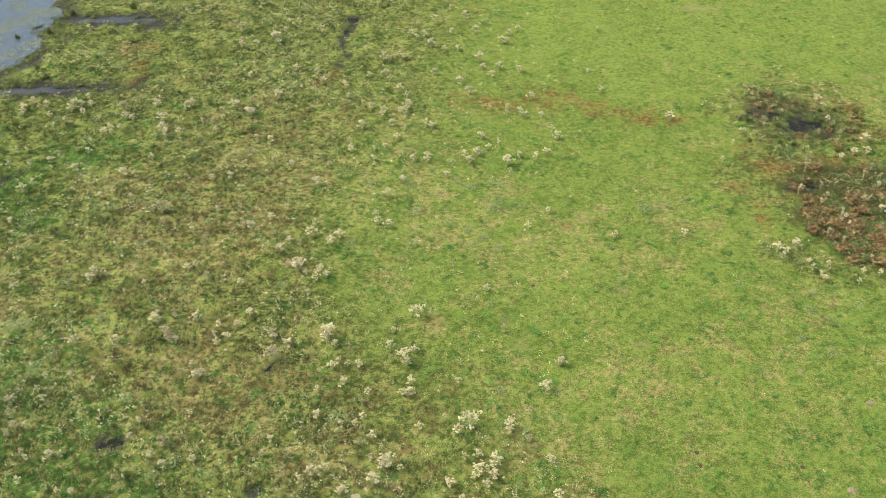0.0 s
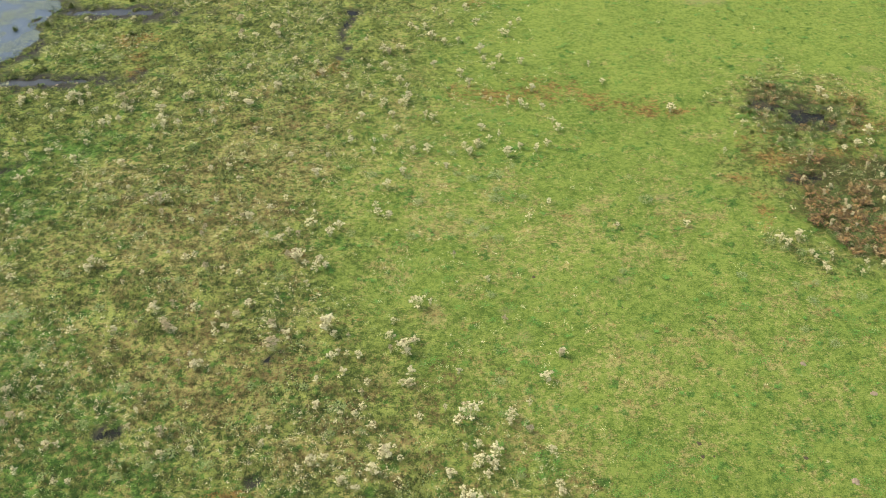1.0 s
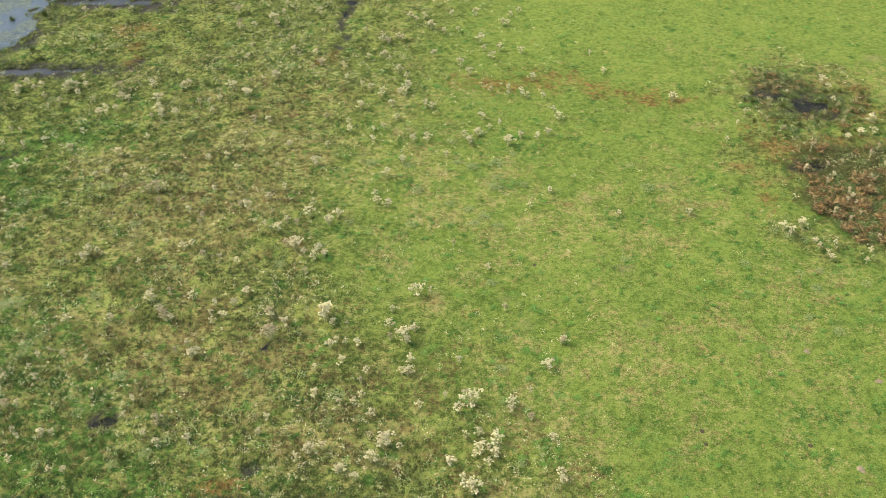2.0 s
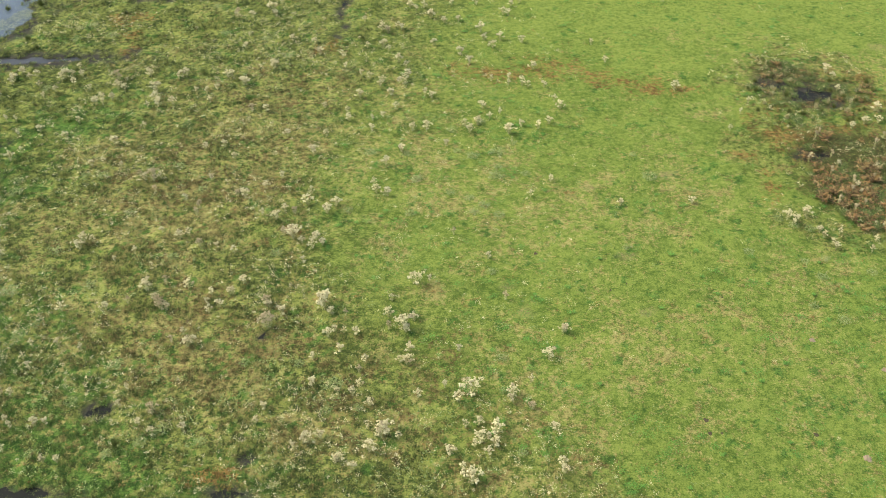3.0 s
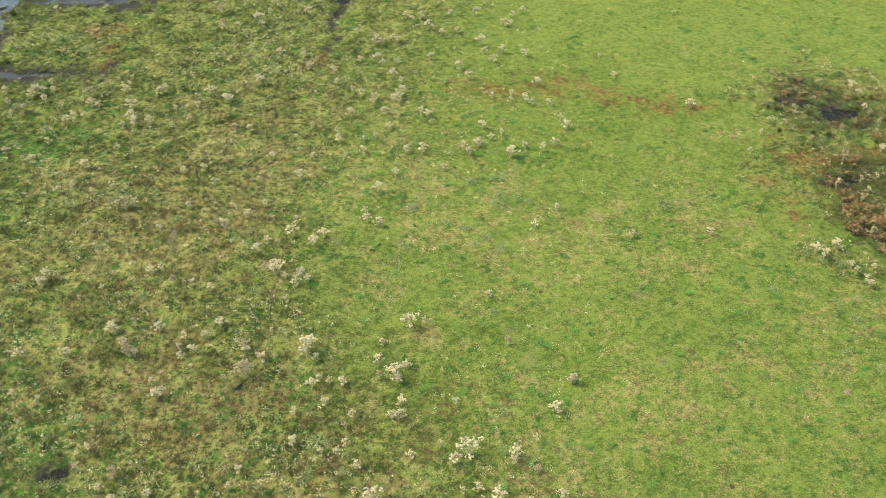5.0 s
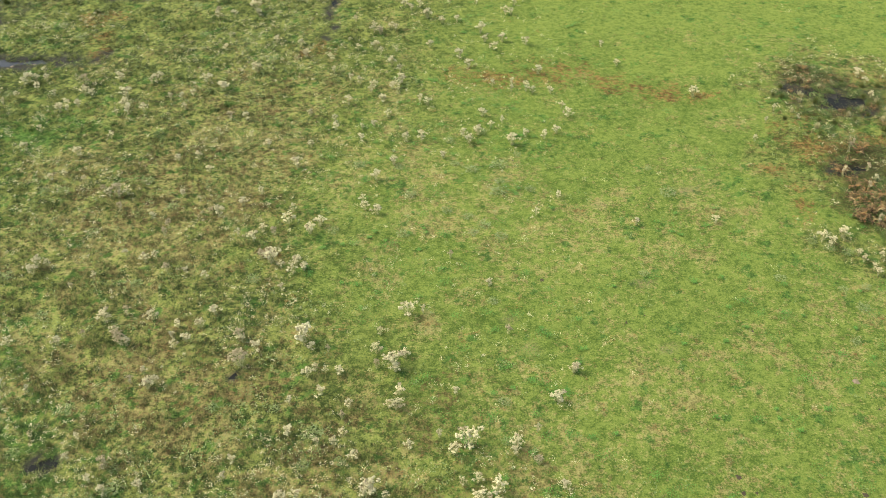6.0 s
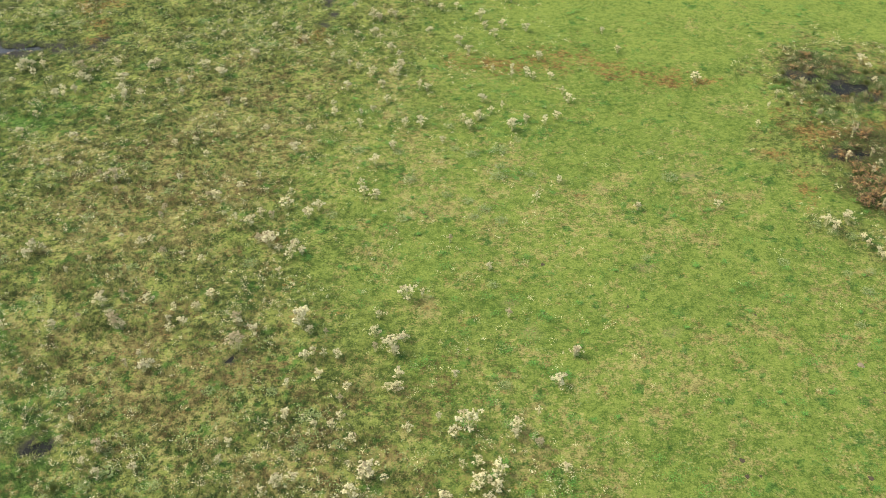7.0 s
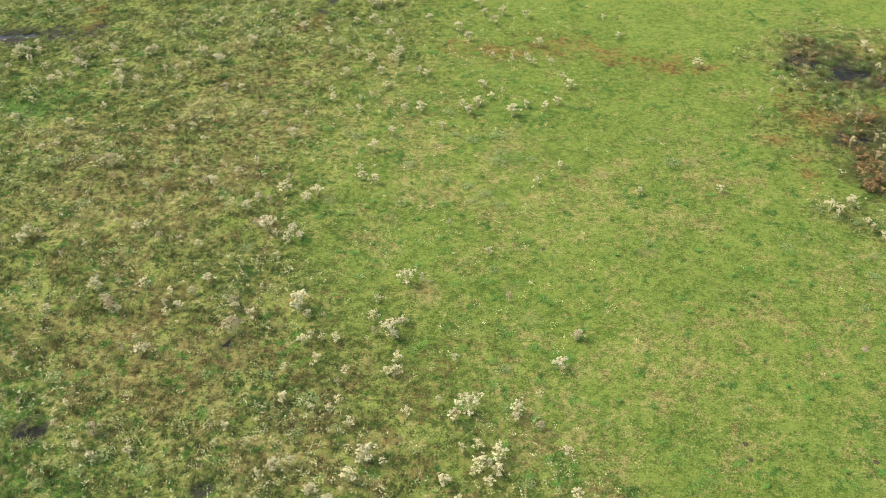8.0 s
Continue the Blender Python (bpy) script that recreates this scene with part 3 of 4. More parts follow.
# ---- weeds with fluffy seed heads ----
def fluffy_weed(seed, heads, fluff, label, tight=1.0):
    """One metre wide, crown at one metre."""
    rng = np.random.RandomState(seed)
    root = tagged(new("fluffy_weed"), label, "weed")
    stems, leaves = Build(), Build()
    crowns = []
    for k in range(heads):
        a, r = k * 2.4 + rng.uniform(-0.5, 0.5), 0.50 * math.sqrt((k + 0.3) / heads) * tight * rng.uniform(0.55, 1.3)
        crowns.append((r * math.cos(a), r * math.sin(a), 1.08 - 0.60 * r + rng.uniform(-0.22, 0.10)))
    for c in crowns:
        foot = (rng.normal(0, 0.08), rng.normal(0, 0.08), 0.0)
        end = (c[0] + rng.normal(0, 0.05), c[1] + rng.normal(0, 0.05), c[2])
        mid = (foot[0] * 0.6 + end[0] * 0.4, foot[1] * 0.6 + end[1] * 0.4, end[2] * 0.55)
        stems.rod([foot, mid, end], 0.010, 0.006)
        for q in range(3):
            u = rng.uniform(0.15, 0.7)
            p = tuple(foot[i] + (end[i] - foot[i]) * u for i in range(3))
            b = rng.uniform(0, math.tau)
            leaves.leaf(p, (math.cos(b), math.sin(b), 0.1), rng.uniform(0.12, 0.26), rng.uniform(0.03, 0.06))
    for _ in range(heads // 5):
        a, r = rng.uniform(0, math.tau), rng.uniform(0.5, 0.9)
        stems.rod([(0, 0, 0), (r * 0.5 * math.cos(a), r * 0.5 * math.sin(a), 0.35), (r * math.cos(a), r * math.sin(a), rng.uniform(0.25, 0.7))], 0.008, 0.005)
    part("branched_stem", stems.v, stems.f, M_STEM, root, "thin dry stems")
    part("foliage", leaves.v, leaves.f, M_LEAF, root, "narrow dull green leaves")
    for c in crowns:
        head = Build()
        size = rng.uniform(0.11, 0.18)
        for _ in range(9):
            lobe = np.array(c) + rng.normal(0, 1, 3) * size * (0.54, 0.54, 0.24)
            girth = rng.uniform(0.045, 0.075)
            head.floret(tuple(lobe), girth, rng)
            for _ in range(3):
                d = rng.normal(0, 1, 3)
                p = lobe + d * girth * 1.1 / np.linalg.norm(d)
                u, v = rng.normal(0, 0.018, 3), rng.normal(0, 0.018, 3)
                head.tri(p + u, p + v, p - u - v)
        part("seed_head", head.v, head.f, fluff if rng.rand() < 0.84 else M_FLUFF_TAN, root, "woolly seed head")
    skirt = Build()
    for _ in range(60):
        a, r = rng.uniform(0, math.tau), 0.34 * math.sqrt(rng.rand()) * tight
        p = np.array((r * math.cos(a), r * math.sin(a), rng.uniform(0.35, 0.85)))
        u, v = rng.normal(0, 0.02, 3), rng.normal(0, 0.02, 3)
        skirt.tri(p + u, p + v, p - u - v)
    part("withered_foliage", skirt.v, skirt.f, M_FLUFF_TAN, root, "withered tan leaves on the stems")
    return root


def low_herb(seed, flowers, label):
    """A leafy patch, one metre wide, dotted with small white flowers."""
    rng = np.random.RandomState(seed)
    root = tagged(new("flowering_herb"), label, "herb")
    leaves, petals = Build(), Build()
    for _ in range(110):
        a, r = rng.uniform(0, math.tau), 0.55 * math.sqrt(rng.rand())
        b = rng.uniform(0, math.tau)
        leaves.leaf((r * math.cos(a), r * math.sin(a), rng.uniform(0.05, 0.32) * (1.1 - r)), (math.cos(b), math.sin(b), 0.3), rng.uniform(0.10, 0.2), rng.uniform(0.05, 0.09))
    for _ in range(flowers):
        a, r = rng.uniform(0, math.tau), 0.72 * math.sqrt(rng.rand())
        petals.floret((r * math.cos(a), r * math.sin(a), rng.uniform(0.18, 0.42)), rng.uniform(0.011, 0.026), rng)
    part("foliage", leaves.v, leaves.f, M_LEAF_GREY, root, "grey-green leaves")
    part("blossom", petals.v, petals.f, M_PETAL, root, "small cream-white flower heads")
    return root


def rush_tuft(seed, material=None, label="dark green spiky tuft of rushes in wet ground"):
    rng = np.random.RandomState(seed)
    root = tagged(new("rush_tuft"), label, "rush")
    blades = Build()
    for _ in range(150):
        a, lean, length = rng.uniform(0, math.tau), abs(rng.normal(0, 0.38)), rng.uniform(0.5, 1.0)
        foot = np.array((rng.normal(0, 0.10), rng.normal(0, 0.10), 0))
        tip = foot + np.array((math.cos(a) * math.sin(lean), math.sin(a) * math.sin(lean), math.cos(lean))) * length
        side = np.array((-math.sin(a), math.cos(a), 0)) * 0.014
        blades.tri(foot - side, foot + side, tip)
    part("foliage", blades.v, blades.f, material or M_RUSH, root)
    return root


def bracken_clump(seed, label):
    """Arching withered fronds with toothed leaflets, one metre wide."""
    rng = np.random.RandomState(seed)
    root = tagged(new("bracken_clump"), label, "fern")
    for k in range(9):
        frond = Build()
        a = k * 0.7 + rng.uniform(-0.3, 0.3)
        reach, top = rng.uniform(0.35, 0.65), rng.uniform(0.35, 0.75)
        pts = [(reach * u * math.cos(a), reach * u * math.sin(a), top * math.sin(min(1.0, u * 1.15) * 2.2) * 0.95) for u in (0, 0.3, 0.55, 0.8, 1.0)]
        frond.rod(pts, 0.012, 0.004)
        for u in np.linspace(0.25, 1.0, 13):
            i = min(3, int(u * 4))
            p = tuple(pts[i][j] + (pts[i + 1][j] - pts[i][j]) * (u * 4 - i) for j in range(3))
            size = 0.14 * (1.15 - u) + 0.035
            for s in (-1, 1):
                frond.leaf(p, (math.cos(a + s * 1.2), math.sin(a + s * 1.2), 0.05), size * rng.uniform(0.7, 1.2), 0.04, 0.35)
        part("frond", frond.v, frond.f, M_FROND, root)
    return root


def scrub_mound(seed):
    rng = np.random.RandomState(seed)
    root = tagged(new("scrub_mound"), "low dark green mound of tangled scrub leaves", "shrub")
    twigs, leaves = Build(), Build()
    for _ in range(14):
        a, r = rng.uniform(0, math.tau), rng.uniform(0.1, 0.45)
        twigs.rod([(0, 0, 0), (r * 0.6 * math.cos(a), r * 0.6 * math.sin(a), 0.35), (r * math.cos(a), r * math.sin(a), rng.uniform(0.25, 0.5))], 0.012, 0.004)
    for _ in range(190):
        a, r = rng.uniform(0, math.tau), 0.5 * math.sqrt(rng.rand())
        b = rng.uniform(0, math.tau)
        leaves.leaf((r * math.cos(a), r * math.sin(a), rng.uniform(0.08, 0.55) * (1.05 - r)), (math.cos(b), math.sin(b), 0.3), rng.uniform(0.08, 0.17), rng.uniform(0.05, 0.09))
    part("branched_stem", twigs.v, twigs.f, M_STEM, root)
    part("foliage", leaves.v, leaves.f, M_BRAMBLE, root, "small dark leaves")
    return root


def lump(name, seed, material, label, category, flat):
    """An irregular flattened lump, one metre wide."""
    rng = np.random.RandomState(seed)
    bm = bmesh.new()
    bmesh.ops.create_icosphere(bm, subdivisions=3, radius=0.5)
    off = rng.uniform(0, 50)
    for v in bm.verts:
        d = v.co.normalized()
        v.co *= 1 + 0.55 * noise.noise(d * 1.7 + Vector((off, 0, 0))) + 0.18 * noise.noise(d * 5 + Vector((0, off, 0)))
        v.co.z = max(v.co.z, -0.15) * flat
    me = bpy.data.meshes.new(name)
    bm.to_mesh(me)
    bm.free()
    me.materials.append(material)
    return tagged(new(name, me), label, category)


# ---- where the weeds stand: x, y, width ----
SEED_WEEDS = []
SEED_WEEDS.append([
    (-38.1, 78.1, 0.53), (-38.4, 76.8, 0.63), (-33.9, 77.1, 0.85), (-33.3, 77.3, 0.58), (-33.1, 78.9, 0.43), (-32.5, 77.5, 0.47),
    (-36.6, 77.6, 0.53), (-37.1, 77.1, 0.42), (-28.7, 75.3, 0.62), (-28.0, 74.9, 0.52), (-34.1, 74.8, 0.41), (-30.0, 72.7, 0.66),
    (-29.7, 73.5, 0.56), (-29.4, 72.8, 0.40), (-28.8, 73.5, 0.41), (-25.2, 74.8, 0.78), (-24.9, 73.2, 0.77), (-24.5, 72.4, 0.61),
    (-23.3, 72.7, 0.56), (-25.4, 72.2, 0.35), (-26.5, 77.7, 0.53), (-23.1, 77.7, 0.53), (-23.7, 77.1, 0.42), (-20.7, 74.6, 0.41),
    (-20.2, 73.1, 0.41), (-30.6, 69.8, 0.44), (-36.8, 70.0, 0.35), (-36.0, 70.0, 0.30), (-33.4, 68.4, 0.49), (-24.9, 68.9, 0.39),
    (-35.1, 67.8, 0.34), (-31.0, 67.3, 0.58), (-36.8, 92.5, 0.48), (-32.1, 92.9, 0.48),
])
SEED_WEEDS.append([
    (-16.9, 89.8, 0.94), (-16.5, 89.2, 0.46), (-18.8, 89.0, 0.58), (-20.3, 88.9, 0.46), (-16.2, 92.0, 0.41), (-16.1, 93.9, 0.36),
    (-12.5, 92.0, 0.59), (-7.6, 88.0, 0.40), (-3.2, 90.8, 0.59), (-1.8, 90.9, 0.53), (-2.6, 90.2, 0.47), (-1.1, 88.6, 0.75),
    (-0.8, 94.3, 0.48), (-5.8, 85.9, 0.62), (-5.3, 85.7, 0.51), (-4.3, 86.5, 0.51), (-3.9, 86.2, 0.45), (-14.3, 84.2, 0.50),
    (-12.1, 83.5, 0.50), (-18.5, 82.7, 0.50), (-11.4, 81.5, 0.60), (-7.0, 82.7, 0.44), (-5.5, 82.9, 0.61), (-5.0, 82.0, 0.38),
    (-0.8, 83.2, 0.55), (-9.2, 80.7, 0.54), (-15.3, 78.9, 0.75), (-8.8, 78.8, 0.43), (-19.4, 77.5, 0.53), (-17.7, 76.0, 0.73),
    (-7.3, 77.5, 0.37), (-6.5, 77.0, 0.42), (-4.0, 79.9, 0.65),
])
SEED_WEEDS.append([
    (-3.3, 79.0, 0.43), (-3.1, 77.1, 0.69), (-3.3, 76.3, 0.58), (-5.3, 76.3, 0.47), (-5.5, 75.6, 0.42), (-7.2, 73.7, 0.61),
    (-4.5, 74.1, 0.56), (-1.5, 74.1, 0.51), (-0.9, 73.6, 0.51), (-10.1, 72.1, 0.35), (-4.0, 71.9, 0.45), (-8.1, 71.2, 0.40),
    (-7.9, 70.0, 0.59), (-15.1, 71.6, 0.50), (-5.0, 70.4, 0.40), (-5.9, 70.0, 0.35), (-5.9, 68.6, 0.49), (-2.5, 68.6, 0.49),
    (-1.3, 68.9, 0.54), (-1.3, 68.4, 0.44), (-12.8, 67.8, 0.48), (-9.6, 67.6, 0.39), (2.4, 94.9, 0.61), (3.5, 91.6, 0.59),
    (1.0, 91.5, 0.47), (7.9, 92.1, 0.47), (7.0, 91.3, 0.47), (0.2, 87.6, 0.52), (1.6, 87.9, 0.46), (6.1, 89.4, 0.58),
    (6.6, 89.2, 0.46),
])
SEED_WEEDS.append([
    (3.7, 85.7, 0.79), (4.0, 84.1, 0.50), (5.5, 84.1, 0.61), (7.6, 83.6, 0.56), (4.8, 82.6, 0.61), (1.7, 81.3, 0.66),
    (2.5, 79.6, 0.59), (8.3, 78.5, 0.59), (6.0, 76.8, 0.42), (4.4, 76.5, 0.37), (5.9, 75.7, 0.36), (7.1, 75.7, 0.62),
    (7.6, 75.4, 0.41), (9.0, 75.3, 0.47), (9.7, 72.9, 0.41), (10.1, 71.8, 0.65), (3.4, 71.9, 0.60), (4.9, 70.9, 0.35),
    (4.0, 70.3, 0.45), (3.0, 69.4, 0.59), (1.9, 69.2, 0.44), (2.3, 68.3, 0.54), (5.5, 67.9, 0.78), (6.6, 69.0, 0.44),
    (8.0, 68.7, 0.54), (9.0, 69.5, 0.49), (15.0, 79.7, 0.43), (14.1, 83.1, 0.33), (20.5, 74.8, 0.67),
])
SEED_WEEDS.append([
    (34.7, 77.8, 0.64), (35.0, 76.7, 0.47), (34.8, 74.6, 0.41), (37.1, 71.3, 0.70), (35.4, 69.2, 0.59), (36.6, 69.4, 0.49),
    (34.1, 68.5, 0.49), (25.4, 70.9, 0.30), (23.9, 68.3, 0.29), (26.5, 72.7, 0.30), (-34.5, 64.2, 0.61), (-34.0, 65.3, 0.43),
    (-26.8, 66.6, 0.62), (-27.9, 63.6, 0.42), (-27.0, 63.9, 0.33), (-25.4, 63.3, 0.32), (-18.0, 61.6, 0.41), (-19.2, 65.9, 0.43),
    (-34.1, 60.2, 0.45), (-19.5, 59.0, 0.40), (-20.4, 55.1, 0.30), (-19.0, 54.5, 0.51), (-18.4, 54.8, 0.43), (-25.9, 53.3, 0.63),
    (-25.8, 54.1, 0.55), (-25.2, 54.1, 0.38), (-31.3, 52.4, 0.42), (-21.8, 52.7, 0.33), (-23.0, 51.8, 0.25), (-20.1, 49.0, 0.68),
    (-17.3, 49.1, 0.56), (-15.7, 47.4, 0.31),
])
SEED_WEEDS.append([
    (-17.7, 66.1, 0.48), (-16.6, 64.4, 0.42), (-10.4, 65.2, 0.66), (-4.5, 63.5, 0.61), (-3.3, 65.4, 0.52), (-13.6, 60.5, 0.50),
    (-15.0, 59.3, 0.63), (-12.5, 61.8, 0.41), (-10.0, 59.8, 0.36), (-5.1, 60.0, 0.54), (-5.3, 60.9, 0.41), (-4.2, 59.5, 0.58),
    (-10.2, 58.5, 0.75), (-8.0, 58.2, 0.66), (-8.6, 57.4, 0.66), (-11.8, 57.6, 0.44), (-12.3, 56.6, 0.61), (-13.4, 57.2, 0.39),
    (-10.8, 54.4, 0.94), (-9.1, 54.1, 0.55), (-9.3, 53.3, 0.59), (-8.6, 53.6, 0.46), (-10.1, 53.8, 0.38), (-14.8, 52.8, 0.42),
    (-16.1, 53.3, 0.34), (-9.8, 51.7, 0.33), (-13.6, 49.5, 0.56), (-14.2, 48.5, 0.36), (-7.9, 47.2, 1.07),
])
SEED_WEEDS.append([
    (-1.8, 49.5, 0.81), (-0.9, 49.7, 0.32), (-3.4, 47.8, 0.35), (0.3, 66.2, 0.38), (6.7, 59.3, 0.40), (8.4, 61.3, 0.41),
    (13.4, 58.2, 0.35), (3.2, 52.1, 0.37), (18.8, 58.4, 0.44), (25.4, 56.3, 0.65), (26.9, 56.8, 0.65), (25.9, 55.9, 0.60),
    (27.4, 54.9, 0.35), (27.5, 54.3, 0.35), (28.8, 54.7, 0.32), (27.9, 53.5, 0.35), (28.0, 53.0, 0.38), (31.1, 53.8, 0.32),
    (30.4, 52.6, 0.28), (32.3, 53.6, 0.41), (32.2, 55.3, 0.26), (31.8, 60.2, 0.34), (31.8, 59.3, 0.27), (34.1, 62.7, 0.38),
    (35.9, 64.5, 0.38), (35.0, 61.2, 0.50), (29.5, 64.2, 0.42), (31.2, 63.0, 0.32),
])
SEED_WEEDS.append([
    (-18.3, 46.9, 0.43), (-25.3, 46.9, 0.55), (-15.5, 46.7, 0.43), (-16.8, 44.7, 0.34), (-16.3, 43.6, 0.56), (-16.0, 44.0, 0.42),
    (-23.0, 43.3, 0.30), (-26.4, 42.5, 0.33), (-25.8, 41.7, 0.37), (-27.7, 41.7, 0.37), (-19.2, 39.9, 0.32), (-24.0, 37.2, 0.49),
    (-25.4, 37.0, 0.35), (-25.8, 37.5, 0.31), (-17.0, 36.5, 0.41), (-25.3, 35.3, 0.41), (-22.7, 34.5, 0.33), (-10.6, 46.5, 0.54),
    (-11.6, 47.2, 0.43), (-7.4, 46.6, 0.43), (-8.0, 47.6, 0.39), (-7.4, 44.4, 0.57), (-7.0, 44.9, 0.34), (-6.4, 44.7, 0.30),
    (-5.6, 44.6, 0.49), (-3.6, 46.3, 0.54),
])
SEED_WEEDS.append([
    (-2.5, 45.1, 0.88), (-1.9, 45.9, 0.46), (-2.4, 44.8, 0.50), (-6.5, 43.1, 0.45), (-2.1, 43.1, 0.52), (-2.1, 42.2, 0.48),
    (-2.3, 42.0, 0.48), (-2.7, 42.1, 0.37), (-8.2, 42.4, 0.37), (-4.9, 42.1, 0.41), (-8.0, 40.2, 0.54), (-5.1, 40.1, 0.40),
    (-6.4, 39.5, 0.32), (-5.5, 39.5, 0.39), (-4.4, 38.6, 0.46), (-1.5, 39.2, 0.43), (-10.7, 38.4, 0.39), (-3.4, 36.5, 0.79),
    (-3.7, 36.3, 0.51), (-4.2, 35.2, 0.68), (-7.8, 35.9, 0.58), (-7.1, 36.2, 0.41), (-8.1, 35.8, 0.37), (-8.6, 35.3, 0.41),
    (-2.6, 36.1, 0.34), (-5.9, 34.5, 0.50), (-5.1, 34.0, 0.43),
])
SEED_WEEDS.append([
    (1.7, 39.5, 1.01), (0.9, 38.9, 0.57), (4.2, 39.4, 0.57), (4.1, 38.9, 0.39), (6.7, 42.5, 0.67), (1.0, 43.1, 0.34),
    (5.4, 40.4, 0.29), (2.1, 37.1, 0.45), (3.1, 36.5, 0.76), (2.2, 35.8, 0.75), (3.0, 35.5, 0.58), (1.8, 35.5, 0.37),
    (1.3, 36.9, 0.31), (0.4, 34.9, 0.57), (2.6, 34.9, 0.44), (6.5, 36.7, 0.41), (6.7, 34.2, 0.47), (6.8, 33.6, 0.46),
    (1.6, 33.0, 0.89), (1.1, 33.9, 0.40), (-6.1, 34.4, 0.37), (-21.9, 34.5, 0.33), (7.9, 44.8, 0.46), (0.1, 40.0, 0.29),
])
SEED_WEEDS.append([
    (-32.8, 76.0, 0.57), (-34.1, 76.7, 0.52), (-38.4, 76.2, 0.63), (-37.9, 77.9, 0.48), (-28.7, 73.4, 0.41), (-26.3, 77.5, 0.48),
    (-23.4, 77.3, 0.58), (-19.0, 77.4, 0.58), (-34.8, 73.7, 0.41), (-21.6, 74.6, 0.36), (-19.9, 75.1, 0.41), (-31.2, 75.2, 0.41),
    (-35.7, 75.5, 0.41), (-36.8, 67.8, 0.39), (-21.9, 61.7, 0.50), (-23.2, 61.7, 0.41), (-22.4, 47.0, 0.47), (-19.3, 47.9, 0.36),
    (-14.9, 47.3, 0.51), (-14.4, 48.5, 0.36), (-15.6, 48.4, 0.44), (-26.2, 43.6, 0.34), (-24.6, 43.7, 0.34), (-28.0, 41.6, 0.37),
    (-26.2, 39.5, 0.36), (-23.4, 37.3, 0.35), (-19.4, 38.6, 0.32), (-15.2, 36.8, 0.41), (-17.9, 37.2, 0.38), (-11.0, 37.3, 0.31),
    (-17.5, 76.0, 0.68), (-3.8, 76.2, 0.52),
])
TAN_WEEDS = [
    (-29.2, 77.1, 0.69), (-18.6, 47.0, 0.51), (-18.8, 47.0, 0.39), (-27.2, 38.9, 0.39), (-22.5, 61.5, 0.87), (-18.2, 58.0, 0.44),
    (-23.6, 62.0, 0.37), (-17.4, 53.5, 0.46), (-18.9, 49.5, 0.40), (-19.0, 47.4, 0.59), (-15.6, 59.5, 0.40), (-11.0, 57.3, 0.44),
    (-11.5, 54.8, 0.51), (-11.8, 47.5, 0.55), (-11.4, 45.3, 0.92), (-3.5, 45.1, 0.34), (-6.4, 46.3, 0.27), (-26.9, 39.5, 0.54),
    (-17.3, 38.1, 0.60), (5.3, 38.3, 0.42), (7.8, 44.7, 0.53), (4.2, 47.9, 0.39), (0.8, 54.8, 0.34), (-20.3, 89.5, 0.58),
    (-20.8, 92.1, 0.83), (-11.5, 81.5, 0.49), (-22.0, 60.0, 0.40), (-17.4, 44.0, 0.34), (-18.3, 57.2, 0.39), (-21.0, 47.5, 0.35),
    (-5.2, 41.3, 0.33), (-5.2, 85.5, 0.45), (-16.3, 71.6, 0.55),
]
HERBS = []
HERBS.append([
    (-32.9, 60.0, 0.80), (-33.0, 61.6, 0.68), (-26.6, 62.3, 0.69), (-28.0, 62.3, 0.55), (-19.1, 52.4, 0.54), (-18.5, 60.4, 0.67),
    (-29.5, 48.9, 0.96), (-30.3, 48.7, 0.79), (-11.8, 52.7, 0.66), (-5.8, 65.3, 0.75), (-2.9, 65.0, 0.56), (-2.4, 57.3, 0.61),
    (-7.1, 57.6, 0.57), (-2.0, 61.6, 0.73), (1.2, 65.5, 0.52), (2.4, 64.8, 0.75), (4.5, 65.4, 0.90), (5.8, 66.6, 0.48),
    (4.4, 63.3, 0.55), (4.2, 62.1, 0.91), (6.5, 62.3, 0.55), (0.6, 59.9, 0.54), (2.0, 59.2, 0.58), (2.4, 57.5, 0.57),
    (3.1, 58.3, 0.70), (4.2, 57.1, 0.61), (15.3, 64.8, 0.42), (16.2, 61.8, 0.82),
])
HERBS.append([
    (13.1, 53.2, 0.46), (3.4, 50.7, 0.53), (25.4, 51.7, 0.41), (26.9, 51.9, 0.49), (26.1, 50.0, 0.60), (29.7, 50.4, 0.53),
    (21.7, 52.7, 0.54), (-23.7, 35.1, 0.47), (-20.5, 42.1, 0.74), (-16.8, 38.0, 0.42), (-22.4, 39.0, 0.57), (-16.6, 36.8, 0.69),
    (-14.1, 35.9, 0.54), (-17.5, 35.9, 0.58), (-19.3, 35.1, 0.54), (-12.5, 42.1, 0.48), (-6.6, 40.4, 0.72), (-7.0, 38.2, 0.49),
    (-5.1, 38.4, 0.49), (3.7, 42.5, 0.52), (3.7, 39.7, 0.46), (4.5, 35.0, 0.47), (24.7, 47.1, 0.47), (26.3, 45.8, 0.61),
])
